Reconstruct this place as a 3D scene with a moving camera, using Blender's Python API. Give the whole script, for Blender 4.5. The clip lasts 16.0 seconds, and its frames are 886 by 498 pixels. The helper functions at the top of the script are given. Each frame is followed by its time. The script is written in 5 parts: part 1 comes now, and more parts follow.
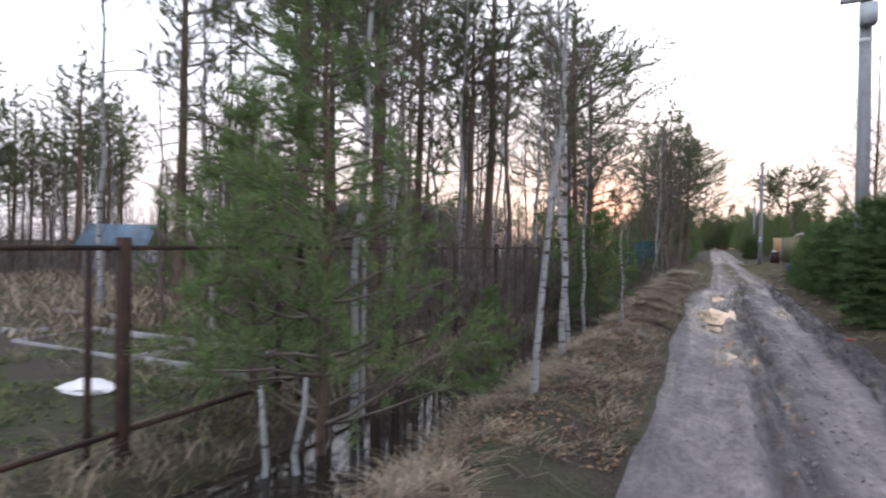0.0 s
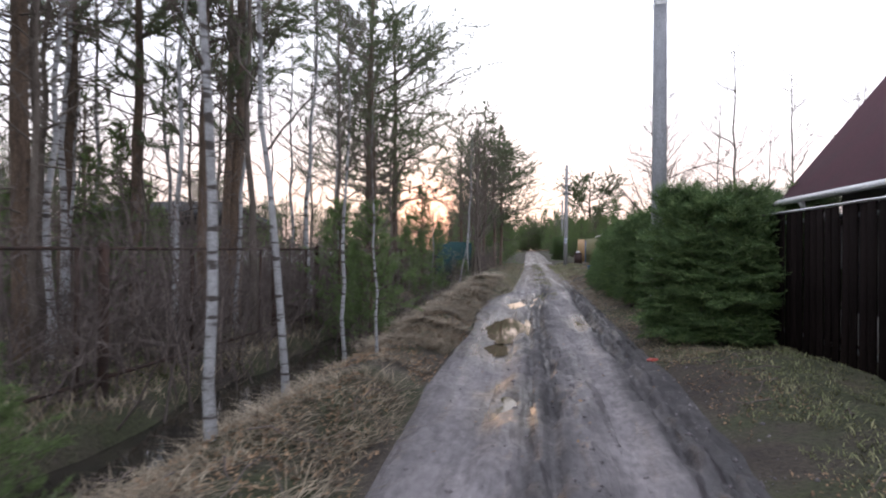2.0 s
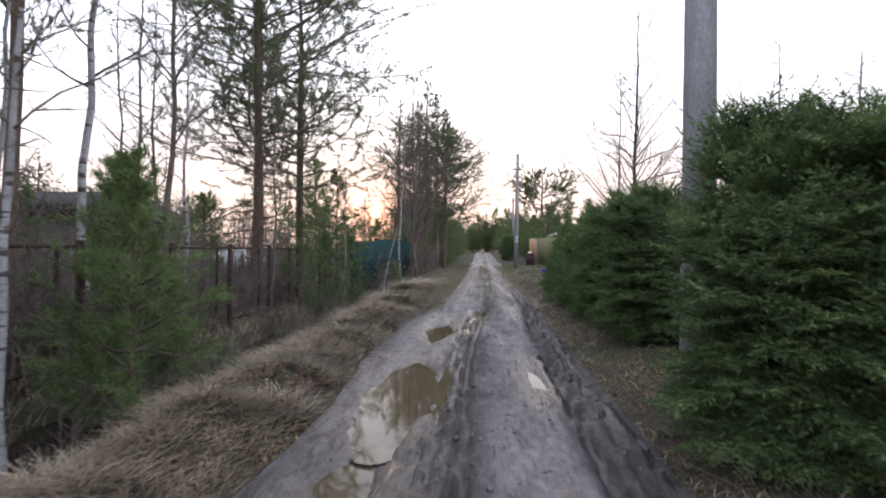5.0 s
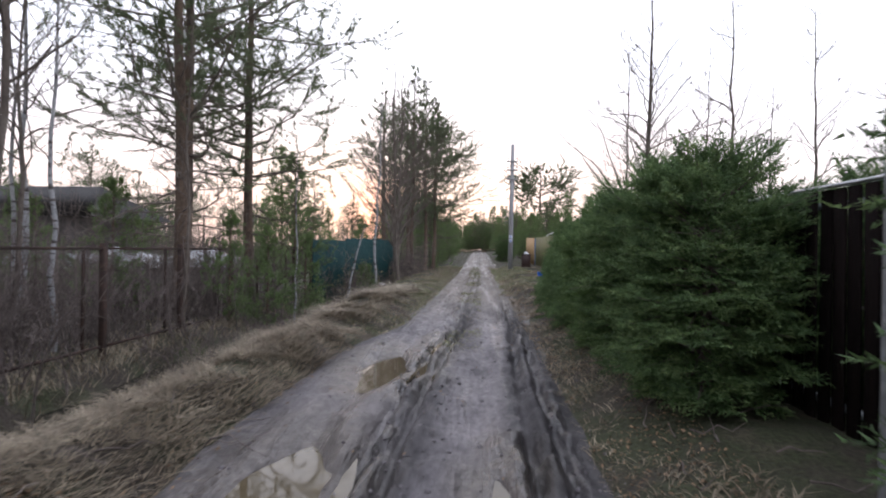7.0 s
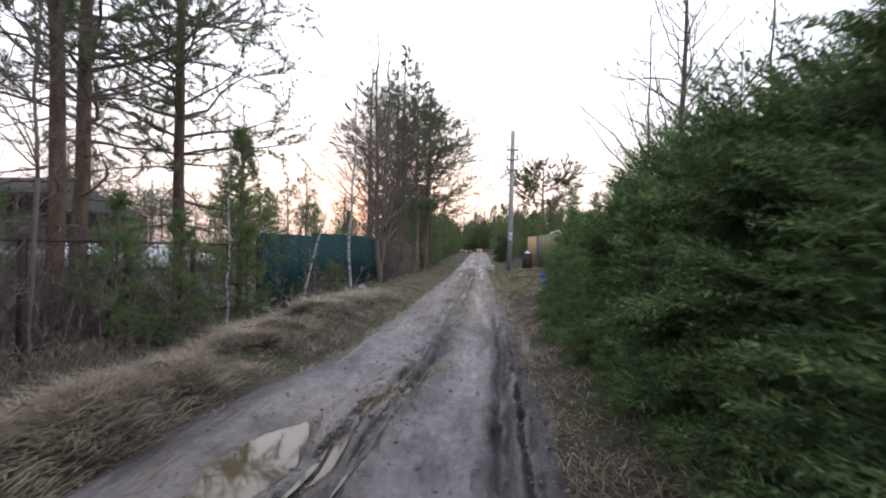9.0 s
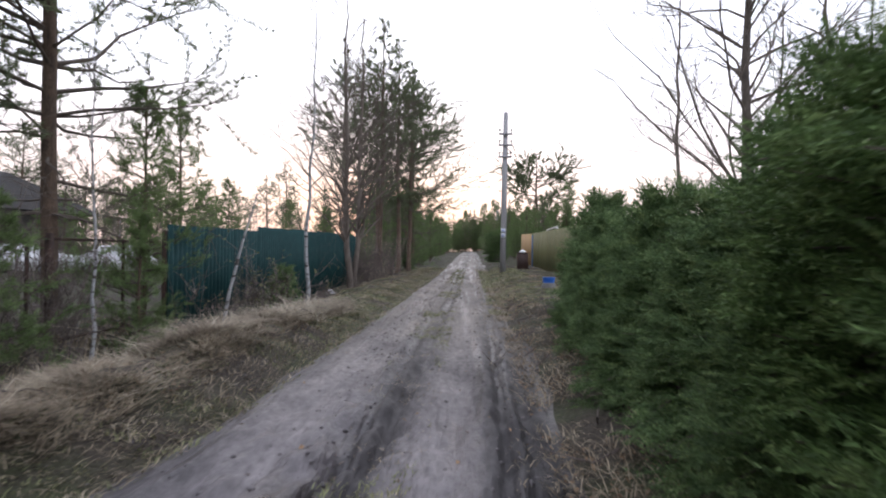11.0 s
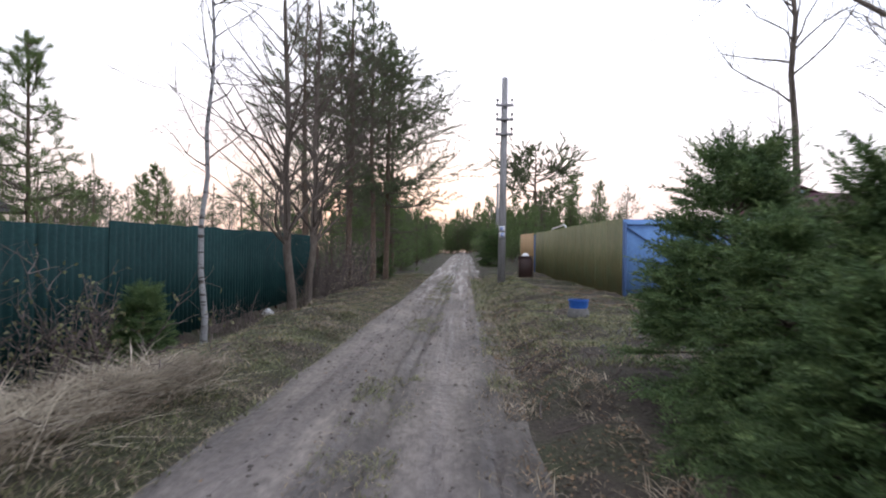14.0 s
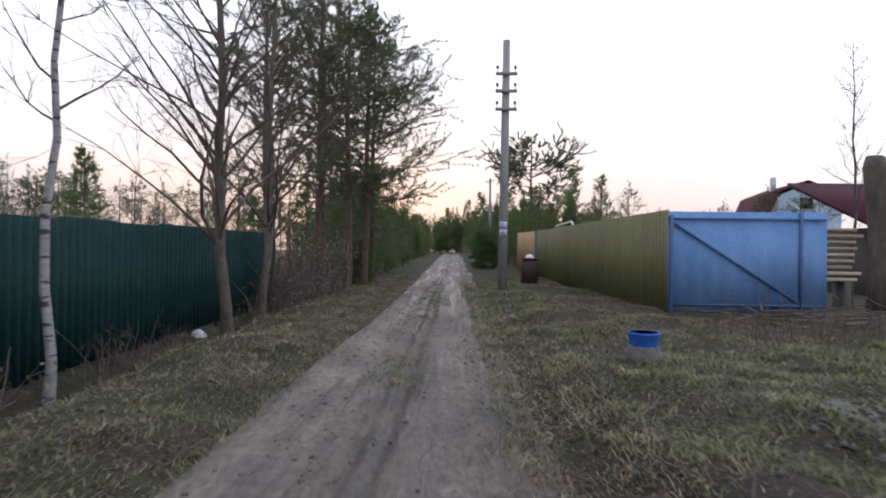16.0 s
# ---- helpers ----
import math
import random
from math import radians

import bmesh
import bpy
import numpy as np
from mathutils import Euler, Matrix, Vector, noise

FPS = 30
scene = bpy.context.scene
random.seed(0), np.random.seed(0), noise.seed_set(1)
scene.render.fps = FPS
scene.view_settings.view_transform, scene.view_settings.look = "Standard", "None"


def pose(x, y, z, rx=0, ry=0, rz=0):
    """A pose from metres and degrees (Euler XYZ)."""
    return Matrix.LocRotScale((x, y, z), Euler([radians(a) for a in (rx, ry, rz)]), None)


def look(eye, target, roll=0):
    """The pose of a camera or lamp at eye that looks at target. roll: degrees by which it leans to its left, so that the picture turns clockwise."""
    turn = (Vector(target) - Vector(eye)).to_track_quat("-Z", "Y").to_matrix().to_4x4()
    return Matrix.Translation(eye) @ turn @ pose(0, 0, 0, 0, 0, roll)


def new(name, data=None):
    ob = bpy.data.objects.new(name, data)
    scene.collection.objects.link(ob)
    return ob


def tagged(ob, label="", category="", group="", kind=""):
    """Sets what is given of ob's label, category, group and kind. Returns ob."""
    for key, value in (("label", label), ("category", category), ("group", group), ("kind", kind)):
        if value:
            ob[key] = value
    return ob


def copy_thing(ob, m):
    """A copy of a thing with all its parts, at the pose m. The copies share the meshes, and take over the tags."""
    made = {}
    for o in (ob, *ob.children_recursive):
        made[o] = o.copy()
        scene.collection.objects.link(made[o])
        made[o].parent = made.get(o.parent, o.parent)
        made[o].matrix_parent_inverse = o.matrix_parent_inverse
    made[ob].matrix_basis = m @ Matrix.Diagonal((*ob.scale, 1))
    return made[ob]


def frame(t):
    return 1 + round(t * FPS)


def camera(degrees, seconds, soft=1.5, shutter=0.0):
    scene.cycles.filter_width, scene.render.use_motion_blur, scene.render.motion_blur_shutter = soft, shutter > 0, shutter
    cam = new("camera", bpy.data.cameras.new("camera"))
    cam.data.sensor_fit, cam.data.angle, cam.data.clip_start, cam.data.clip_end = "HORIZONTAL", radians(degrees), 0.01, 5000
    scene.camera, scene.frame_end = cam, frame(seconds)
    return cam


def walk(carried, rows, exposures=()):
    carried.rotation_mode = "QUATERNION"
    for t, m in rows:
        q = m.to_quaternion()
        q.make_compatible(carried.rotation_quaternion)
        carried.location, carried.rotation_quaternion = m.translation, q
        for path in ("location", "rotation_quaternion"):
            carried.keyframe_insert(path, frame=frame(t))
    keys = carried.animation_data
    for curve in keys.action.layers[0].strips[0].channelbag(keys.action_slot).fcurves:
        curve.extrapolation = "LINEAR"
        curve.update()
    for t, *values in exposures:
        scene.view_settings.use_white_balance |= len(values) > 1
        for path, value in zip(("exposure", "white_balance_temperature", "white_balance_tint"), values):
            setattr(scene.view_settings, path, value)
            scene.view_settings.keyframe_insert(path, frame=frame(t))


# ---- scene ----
cam = camera(77.0, 16.0, soft=2.0, shutter=0.4)
METRES, EYE, TILT, LEAN, TURN = 26.0, 1.5, 1.09, -0.51, 25.5
ROWS = [
    (0.0, 0.0, 0.0, 0.0, 0.01, -1.56, -0.32),
    (0.5, 0.0188, 0.0302, -0.0021, -5.62, -1.36, -0.22),
    (1.0, 0.0393, 0.058, -0.0023, -10.46, -1.23, -0.1),
    (1.5, 0.057, 0.0837, -0.0033, -14.11, -1.22, -0.23),
    (2.0, 0.0745, 0.1114, -0.0045, -16.86, -1.12, -0.25),
    (2.5, 0.0907, 0.1364, -0.0059, -18.76, -1.05, -0.33),
    (3.0, 0.1063, 0.1644, -0.0063, -20.49, -1.05, -0.39),
    (3.5, 0.1224, 0.1914, -0.0083, -21.17, -1.01, -0.43),
    (4.0, 0.1382, 0.2207, -0.0085, -21.44, -1.04, -0.4),
    (6.5, 0.2144, 0.3462, -0.0093, -21.93, -1.11, -0.75),
    (7.0, 0.2322, 0.3696, -0.0096, -21.77, -1.13, -0.71),
    (7.5, 0.2504, 0.3944, -0.0104, -21.7, -1.1, -0.7),
    (8.0, 0.2653, 0.419, -0.0117, -21.34, -1.12, -0.81),
    (8.5, 0.2804, 0.4455, -0.0131, -21.12, -1.06, -0.84),
    (9.0, 0.2935, 0.4717, -0.0146, -21.57, -1.12, -1.03),
    (11.5, 0.3648, 0.6139, -0.0206, -22.97, -1.01, -0.56),
    (12.0, 0.381, 0.642, -0.0206, -23.42, -0.96, -0.51),
    (12.5, 0.3954, 0.6692, -0.0202, -23.51, -0.95, -0.54),
    (13.0, 0.4106, 0.6977, -0.0193, -23.59, -0.95, -0.55),
    (13.5, 0.4228, 0.7264, -0.0199, -23.41, -0.96, -0.62),
    (14.0, 0.4358, 0.7555, -0.0197, -23.23, -0.97, -0.6),
    (14.5, 0.4495, 0.7826, -0.0208, -23.08, -0.95, -0.62),
    (15.0, 0.4627, 0.8113, -0.0204, -23.51, -0.95, -0.54),
    (15.5, 0.4747, 0.8399, -0.0212, -24.07, -0.93, -0.64),
    (16.0, 0.4864, 0.8703, -0.0204, -24.35, -1.03, -0.62),
]

walk(cam, [(t, pose(0, 0, EYE, TILT, LEAN, TURN) @ pose(METRES * x, METRES * y, METRES * z, 90 + pitch, roll, yaw)) for t, x, y, z, yaw, pitch, roll in ROWS],
     exposures=((0.0, 0.0), (12.5, 0.0), (14.5, -0.25), (16.0, -0.45)))

# ---- world and sun: a white evening sky, the sun down among the trees ahead ----
world = bpy.data.worlds.new("evening_sky")
scene.world = world
world.use_nodes = True
wn, wl = world.node_tree.nodes, world.node_tree.links
wn.clear()
sky = wn.new("ShaderNodeTexSky")
sky.sky_type = "NISHITA"
sky.sun_disc = False
sky.sun_elevation, sky.sun_rotation = radians(4), radians(-10)
sky.dust_density = 3.0
geo = wn.new("ShaderNodeTexCoord")
sep = wn.new("ShaderNodeSeparateXYZ")
wl.new(geo.outputs["Generated"], sep.inputs[0])
def sky_ramp(stops):
    rp = wn.new("ShaderNodeValToRGB")
    while len(rp.color_ramp.elements) < len(stops):
        rp.color_ramp.elements.new(0.5)
    for e, (p, c) in zip(rp.color_ramp.elements, stops):
        e.position, e.color = p, (*c, 1)
    return rp


def sky_mix(kind, fac, one, two):
    mx = wn.new("ShaderNodeMix")
    mx.data_type, mx.blend_type = "RGBA", kind
    if isinstance(fac, float):
        mx.inputs[0].default_value = fac
    else:
        wl.new(fac, mx.inputs[0])
    wl.new(one, mx.inputs[6])
    wl.new(two, mx.inputs[7])
    mx.clamp_result = False
    return mx.outputs[2]


# thin cloud: white overhead, a warm rim towards the sun, pale elsewhere
warm = sky_ramp(((0.0, (0.57, 0.425, 0.385)), (0.12, (0.73, 0.63, 0.62)), (0.3, (0.90, 0.915, 1.03))))
pale = sky_ramp(((0.0, (0.67, 0.62, 0.675)), (0.15, (0.83, 0.81, 0.88)), (0.4, (0.875, 0.925, 1.10))))
wl.new(sep.outputs["Z"], warm.inputs[0])
wl.new(sep.outputs["Z"], pale.inputs[0])
toward = wn.new("ShaderNodeVectorMath")
toward.operation = "DOT_PRODUCT"
toward.inputs[1].default_value = Vector((-6.0, 34.5, 2.0)).normalized()
wl.new(geo.outputs["Generated"], toward.inputs[0])
side_of = wn.new("ShaderNodeMapRange")
side_of.interpolation_type = "SMOOTHSTEP"
side_of.inputs[1].default_value, side_of.inputs[2].default_value = 0.55, 0.97
wl.new(toward.outputs["Value"], side_of.inputs[0])
cloud = sky_mix("MIX", side_of.outputs[0], pale.outputs[0], warm.outputs[0])
glow = sky_ramp(((0.0, (0, 0, 0)), (0.6, (0.08, 0.01, 0.0)), (1.0, (0.5, 0.08, 0.0))))
near_sun = wn.new("ShaderNodeMapRange")
near_sun.inputs[1].default_value, near_sun.inputs[2].default_value = 0.993, 1.0
wl.new(toward.outputs["Value"], near_sun.inputs[0])
wl.new(near_sun.outputs[0], glow.inputs[0])
cloud = sky_mix("ADD", 1.0, cloud, glow.outputs[0])
gain = wn.new("ShaderNodeVectorMath")
gain.operation = "SCALE"
gain.inputs["Scale"].default_value = 19.8
wl.new(cloud, gain.inputs[0])
soft_sky = wn.new("ShaderNodeVectorMath")
soft_sky.operation = "SCALE"
soft_sky.inputs["Scale"].default_value = 0.12
wl.new(sky.outputs[0], soft_sky.inputs[0])
both = wn.new("ShaderNodeVectorMath")
both.operation = "ADD"
wl.new(gain.outputs[0], both.inputs[0])
wl.new(soft_sky.outputs[0], both.inputs[1])
bg = wn.new("ShaderNodeBackground")
bg.inputs["Strength"].default_value = 0.1
wl.new(both.outputs[0], bg.inputs["Color"])
wo = wn.new("ShaderNodeOutputWorld")
wl.new(bg.outputs[0], wo.inputs[0])

sun = new("sun", bpy.data.lights.new("sun", "SUN"))
sun.data.energy, sun.data.angle, sun.data.color = 0.9, radians(3), (1.0, 0.62, 0.36)
sun.matrix_world = look((-6.0, 34.5, 2.5), (0, 0, 0))


# ---- materials ----
def mat(name, colours, scale=4.0, stretch=(1, 1, 1), rough=0.85, metal=0.0, bump=0.3, fine=60.0, spec=0.3, vary=0.0, island=False, ior=None, mottle=0.25, depth=0.02, rvar=0.12):
    """Noise-mixed colours at two scales with fine relief; vary: change from object to object (or island to island)."""
    m = bpy.data.materials.new(name)
    m.use_nodes = True
    n, l = m.node_tree.nodes, m.node_tree.links
    b = n["Principled BSDF"]
    tc = n.new("ShaderNodeTexCoord")
    mp = n.new("ShaderNodeMapping")
    mp.inputs["Scale"].default_value = stretch
    l.new(tc.outputs["Object"], mp.inputs[0])
    big = n.new("ShaderNodeTexNoise")
    big.inputs["Scale"].default_value, big.inputs["Detail"].default_value = scale, 6
    big.inputs["Roughness"].default_value = 0.65
    l.new(mp.outputs[0], big.inputs[0])
    ramp = n.new("ShaderNodeValToRGB")
    els = ramp.color_ramp.elements
    while len(els) < len(colours):
        els.new(0.5)
    for i, c in enumerate(colours):
        els[i].position = 0.3 + 0.4 * i / max(1, len(colours) - 1)
        els[i].color = (*c, 1)
    l.new(big.outputs["Fac"], ramp.inputs[0])
    small = n.new("ShaderNodeTexNoise")
    small.inputs["Scale"].default_value, small.inputs["Detail"].default_value = fine, 4
    l.new(mp.outputs[0], small.inputs[0])
    span = n.new("ShaderNodeMapRange")
    span.inputs[1].default_value, span.inputs[2].default_value = 0.3, 0.7
    span.inputs[3].default_value, span.inputs[4].default_value = 1 - mottle, 1 + mottle
    l.new(small.outputs["Fac"], span.inputs[0])
    last = span.outputs[0]
    if vary:
        info = n.new("ShaderNodeNewGeometry") if island else n.new("ShaderNodeObjectInfo")
        rs = n.new("ShaderNodeMapRange")
        rs.inputs[3].default_value, rs.inputs[4].default_value = 1 - vary, 1 + vary
        l.new(info.outputs["Random Per Island" if island else "Random"], rs.inputs[0])
        mu = n.new("ShaderNodeMath")
        mu.operation = "MULTIPLY"
        l.new(last, mu.inputs[0])
        l.new(rs.outputs[0], mu.inputs[1])
        last = mu.outputs[0]
    sc = n.new("ShaderNodeVectorMath")
    sc.operation = "SCALE"
    l.new(ramp.outputs[0], sc.inputs[0])
    l.new(last, sc.inputs["Scale"])
    l.new(sc.outputs[0], b.inputs["Base Color"])
    rr = n.new("ShaderNodeMapRange")
    rr.inputs[3].default_value, rr.inputs[4].default_value = max(0.02, rough - rvar), min(1, rough + rvar)
    l.new(big.outputs["Fac"], rr.inputs[0])
    l.new(rr.outputs[0], b.inputs["Roughness"])
    b.inputs["Metallic"].default_value = metal
    b.inputs["Specular IOR Level"].default_value = spec
    if ior:
        b.inputs["IOR"].default_value = ior
    if bump:
        bp = n.new("ShaderNodeBump")
        bp.inputs["Strength"].default_value, bp.inputs["Distance"].default_value = bump, depth
        add = n.new("ShaderNodeMath")
        add.operation = "ADD"
        l.new(big.outputs["Fac"], add.inputs[0])
        l.new(small.outputs["Fac"], add.inputs[1])
        l.new(add.outputs[0], bp.inputs["Height"])
        l.new(bp.outputs[0], b.inputs["Normal"])
    return m


def leafy(name, colours, vary=0.35, through_light=0.3, patch=3.0):
    """Thin foliage: diffuse, some light passing through, each blade a little different."""
    m = mat(name, colours, patch, rough=0.7, bump=0, fine=25, spec=0.25, vary=vary, island=True)
    n, l = m.node_tree.nodes, m.node_tree.links
    b = n["Principled BSDF"]
    tr = n.new("ShaderNodeBsdfTranslucent")
    l.new(b.inputs["Base Color"].links[0].from_socket, tr.inputs[0])
    mx = n.new("ShaderNodeMixShader")
    mx.inputs[0].default_value = through_light
    l.new(b.outputs[0], mx.inputs[1])
    l.new(tr.outputs[0], mx.inputs[2])
    l.new(mx.outputs[0], n["Material Output"].inputs[0])
    return m


def road_material():
    """Grey-brown packed mud: pale dry crowns, dark wet ruts along the way, a faint grassy middle further on."""
    m = mat("packed_mud", ((0.08, 0.073, 0.075), (0.15, 0.138, 0.139), (0.24, 0.222, 0.218)), 1.6, (1, 0.45, 1), 0.8, 0, 0.8, 20, 0.3, mottle=0.3, depth=0.025)
    n, l = m.node_tree.nodes, m.node_tree.links
    b = n["Principled BSDF"]
    tc = n.new("ShaderNodeTexCoord")
    mp = n.new("ShaderNodeMapping")
    mp.inputs["Scale"].default_value = (5.0, 0.22, 1)
    l.new(tc.outputs["Object"], mp.inputs[0])
    streak = n.new("ShaderNodeTexNoise")
    streak.inputs["Scale"].default_value, streak.inputs["Detail"].default_value = 1.2, 5
    l.new(mp.outputs[0], streak.inputs[0])
    wet = n.new("ShaderNodeMapRange")
    wet.inputs[1].default_value, wet.inputs[2].default_value = 0.44, 0.62
    l.new(streak.outputs["Fac"], wet.inputs[0])
    sx = n.new("ShaderNodeSeparateXYZ")
    l.new(tc.outputs["Object"], sx.inputs[0])
    jog = n.new("ShaderNodeMapRange")
    jog.inputs[3].default_value, jog.inputs[4].default_value = -0.22, 0.22
    patch = n.new("ShaderNodeTexNoise")
    patch.inputs["Scale"].default_value, patch.inputs["Detail"].default_value = 1.6, 6
    lengthwise = n.new("ShaderNodeMapping")
    lengthwise.inputs["Scale"].default_value = (1.3, 0.3, 1)
    l.new(tc.outputs["Object"], lengthwise.inputs[0])
    l.new(lengthwise.outputs[0], patch.inputs[0])
    l.new(patch.outputs["Fac"], jog.inputs[0])
    moved = n.new("ShaderNodeMath")
    way = n.new("ShaderNodeAttribute")
    way.attribute_name = "across_way"
    l.new(way.outputs["Fac"], moved.inputs[0])
    l.new(jog.outputs[0], moved.inputs[1])
    across = n.new("ShaderNodeMapRange")
    across.inputs[1].default_value, across.inputs[2].default_value = -0.7, 2.5
    l.new(moved.outputs[0], across.inputs[0])
    bands = n.new("ShaderNodeValToRGB")
    be = bands.color_ramp.elements
    tones = ((0.0, 0.4), (0.1, 0.62), (0.2, 0.95), (0.36, 0.95), (0.41, 0.42), (0.5, 0.36), (0.55, 0.76), (0.63, 1.0), (0.71, 0.86), (0.75, 0.4), (0.88, 0.26), (1.0, 0.3))
    while len(be) < len(tones):
        be.new(0.5)
    for e, (p, v) in zip(be, tones):
        e.position, e.color = p, (v, v * 0.98, v, 1)
    l.new(across.outputs[0], bands.inputs[0])
    churn = n.new("ShaderNodeMix")
    churn.data_type = "RGBA"
    churn.blend_type = "MULTIPLY"
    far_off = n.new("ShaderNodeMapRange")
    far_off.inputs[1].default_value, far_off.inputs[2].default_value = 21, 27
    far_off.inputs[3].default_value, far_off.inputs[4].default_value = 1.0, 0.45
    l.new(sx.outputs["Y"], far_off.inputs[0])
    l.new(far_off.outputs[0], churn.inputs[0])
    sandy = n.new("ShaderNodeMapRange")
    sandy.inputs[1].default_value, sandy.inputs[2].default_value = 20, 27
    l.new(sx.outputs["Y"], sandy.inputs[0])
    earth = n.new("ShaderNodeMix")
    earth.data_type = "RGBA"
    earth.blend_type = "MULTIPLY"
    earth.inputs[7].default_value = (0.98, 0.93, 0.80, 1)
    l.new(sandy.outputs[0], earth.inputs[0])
    l.new(b.inputs["Base Color"].links[0].from_socket, churn.inputs[6])
    l.new(bands.outputs[0], churn.inputs[7])
    l.new(churn.outputs[2], earth.inputs[6])
    l.new(earth.outputs[2], b.inputs["Base Color"])
    dark = n.new("ShaderNodeMix")
    dark.data_type = "RGBA"
    dark.blend_type = "MULTIPLY"
    dark.inputs[7].default_value = (0.62, 0.60, 0.62, 1)
    l.new(wet.outputs[0], dark.inputs[0])
    l.new(b.inputs["Base Color"].links[0].from_socket, dark.inputs[6])
    l.new(dark.outputs[2], b.inputs["Base Color"])
    gl = n.new("ShaderNodeMapRange")
    gl.inputs[3].default_value, gl.inputs[4].default_value = 0.8, 0.38
    l.new(wet.outputs[0], gl.inputs[0])
    l.new(gl.outputs[0], b.inputs["Roughness"])
    soaking = n.new("ShaderNodeAttribute")
    soaking.attribute_name = "soaked"
    mud = n.new("ShaderNodeMix")
    mud.data_type = "RGBA"
    mud.blend_type = "MULTIPLY"
    mud.inputs[7].default_value = (0.62, 0.58, 0.5, 1)
    l.new(soaking.outputs["Fac"], mud.inputs[0])
    l.new(b.inputs["Base Color"].links[0].from_socket, mud.inputs[6])
    l.new(mud.outputs[2], b.inputs["Base Color"])
    sheen = n.new("ShaderNodeMapRange")
    sheen.inputs[3].default_value, sheen.inputs[4].default_value = 1.0, 0.5
    l.new(soaking.outputs["Fac"], sheen.inputs[0])
    slick = n.new("ShaderNodeMath")
    slick.operation = "MULTIPLY"
    l.new(gl.outputs[0], slick.inputs[0])
    l.new(sheen.outputs[0], slick.inputs[1])
    l.new(slick.outputs[0], b.inputs["Roughness"])
    tr = n.new("ShaderNodeMapping")
    tr.inputs["Scale"].default_value = (22, 1.6, 1)
    l.new(tc.outputs["Object"], tr.inputs[0])
    groove = n.new("ShaderNodeTexNoise")
    groove.inputs["Scale"].default_value, groove.inputs["Detail"].default_value = 1.0, 4
    l.new(tr.outputs[0], groove.inputs[0])
    gb = n.new("ShaderNodeBump")
    gb.inputs["Strength"].default_value, gb.inputs["Distance"].default_value = 0.7, 0.02
    l.new(groove.outputs["Fac"], gb.inputs["Height"])
    l.new(b.inputs["Normal"].links[0].from_socket, gb.inputs["Normal"])
    l.new(gb.outputs[0], b.inputs["Normal"])
    return m


def birch_material():
    m = mat("birch_bark", ((0.18, 0.175, 0.175), (0.285, 0.285, 0.29), (0.36, 0.36, 0.365)), 3.0, (1, 1, 1), 0.7, 0, 0.3, 40)
    n, l = m.node_tree.nodes, m.node_tree.links
    b = n["Principled BSDF"]
    tc = n.new("ShaderNodeTexCoord")
    mp = n.new("ShaderNodeMapping")
    mp.inputs["Scale"].default_value = (3, 3, 16)
    l.new(tc.outputs["Object"], mp.inputs[0])
    no = n.new("ShaderNodeTexNoise")
    no.inputs["Scale"].default_value, no.inputs["Detail"].default_value = 1.0, 4
    l.new(mp.outputs[0], no.inputs[0])
    th = n.new("ShaderNodeMapRange")
    th.inputs[1].default_value, th.inputs[2].default_value = 0.55, 0.62
    l.new(no.outputs["Fac"], th.inputs[0])
    mx = n.new("ShaderNodeMix")
    mx.data_type = "RGBA"
    mx.inputs[7].default_value = (0.06, 0.05, 0.045, 1)
    l.new(th.outputs[0], mx.inputs[0])
    l.new(b.inputs["Base Color"].links[0].from_socket, mx.inputs[6])
    l.new(mx.outputs[2], b.inputs["Base Color"])
    return m


M_ROAD = road_material()
M_SOIL = mat("forest_soil", ((0.024, 0.018, 0.015), (0.045, 0.036, 0.027), (0.038, 0.042, 0.02), (0.075, 0.06, 0.043)), 0.8, rough=0.95, bump=0.8, fine=30, mottle=0.4, depth=0.05)
M_MURK = mat("puddle_water", ((0.06, 0.046, 0.027), (0.10, 0.078, 0.048)), 2.0, rough=0.04, rvar=0.02, bump=0.02, fine=12, spec=0.5, ior=1.33, mottle=0.1, depth=0.002)
M_DITCH = mat("ditch_water", ((0.012, 0.011, 0.01), (0.03, 0.026, 0.02)), 2.0, rough=0.04, rvar=0.02, bump=0.02, fine=14, spec=0.5, ior=1.33, mottle=0.1, depth=0.002)
M_PINEBARK = mat("pine_bark", ((0.055, 0.042, 0.034), (0.12, 0.085, 0.062), (0.17, 0.12, 0.085)), 9, (1, 1, 0.3), 0.95, 0, 0.9, 70, mottle=0.4, vary=0.2)
M_BIRCH = birch_material()
M_TWIG = mat("grey_brown_bark", ((0.06, 0.048, 0.04), (0.11, 0.09, 0.075), (0.15, 0.13, 0.11)), 6, (1, 1, 0.4), 0.9, 0, 0.5, 50, vary=0.3)
M_BRUSH = mat("brush_bark", ((0.075, 0.058, 0.052), (0.125, 0.10, 0.09), (0.18, 0.15, 0.135)), 6, (1, 1, 0.4), 0.9, 0, 0.3, 50, vary=0.3)
M_PINE = leafy("pine_needles", ((0.08, 0.105, 0.06), (0.125, 0.155, 0.085), (0.17, 0.19, 0.11)), through_light=0.5)
M_YOUNG = leafy("young_pine_needles", ((0.085, 0.13, 0.05), (0.135, 0.195, 0.075), (0.18, 0.24, 0.10)), through_light=0.5)
M_SPRUCE = leafy("spruce_needles", ((0.034, 0.062, 0.027), (0.092, 0.148, 0.058), (0.22, 0.29, 0.115)), 0.4, 0.3, 5.5)
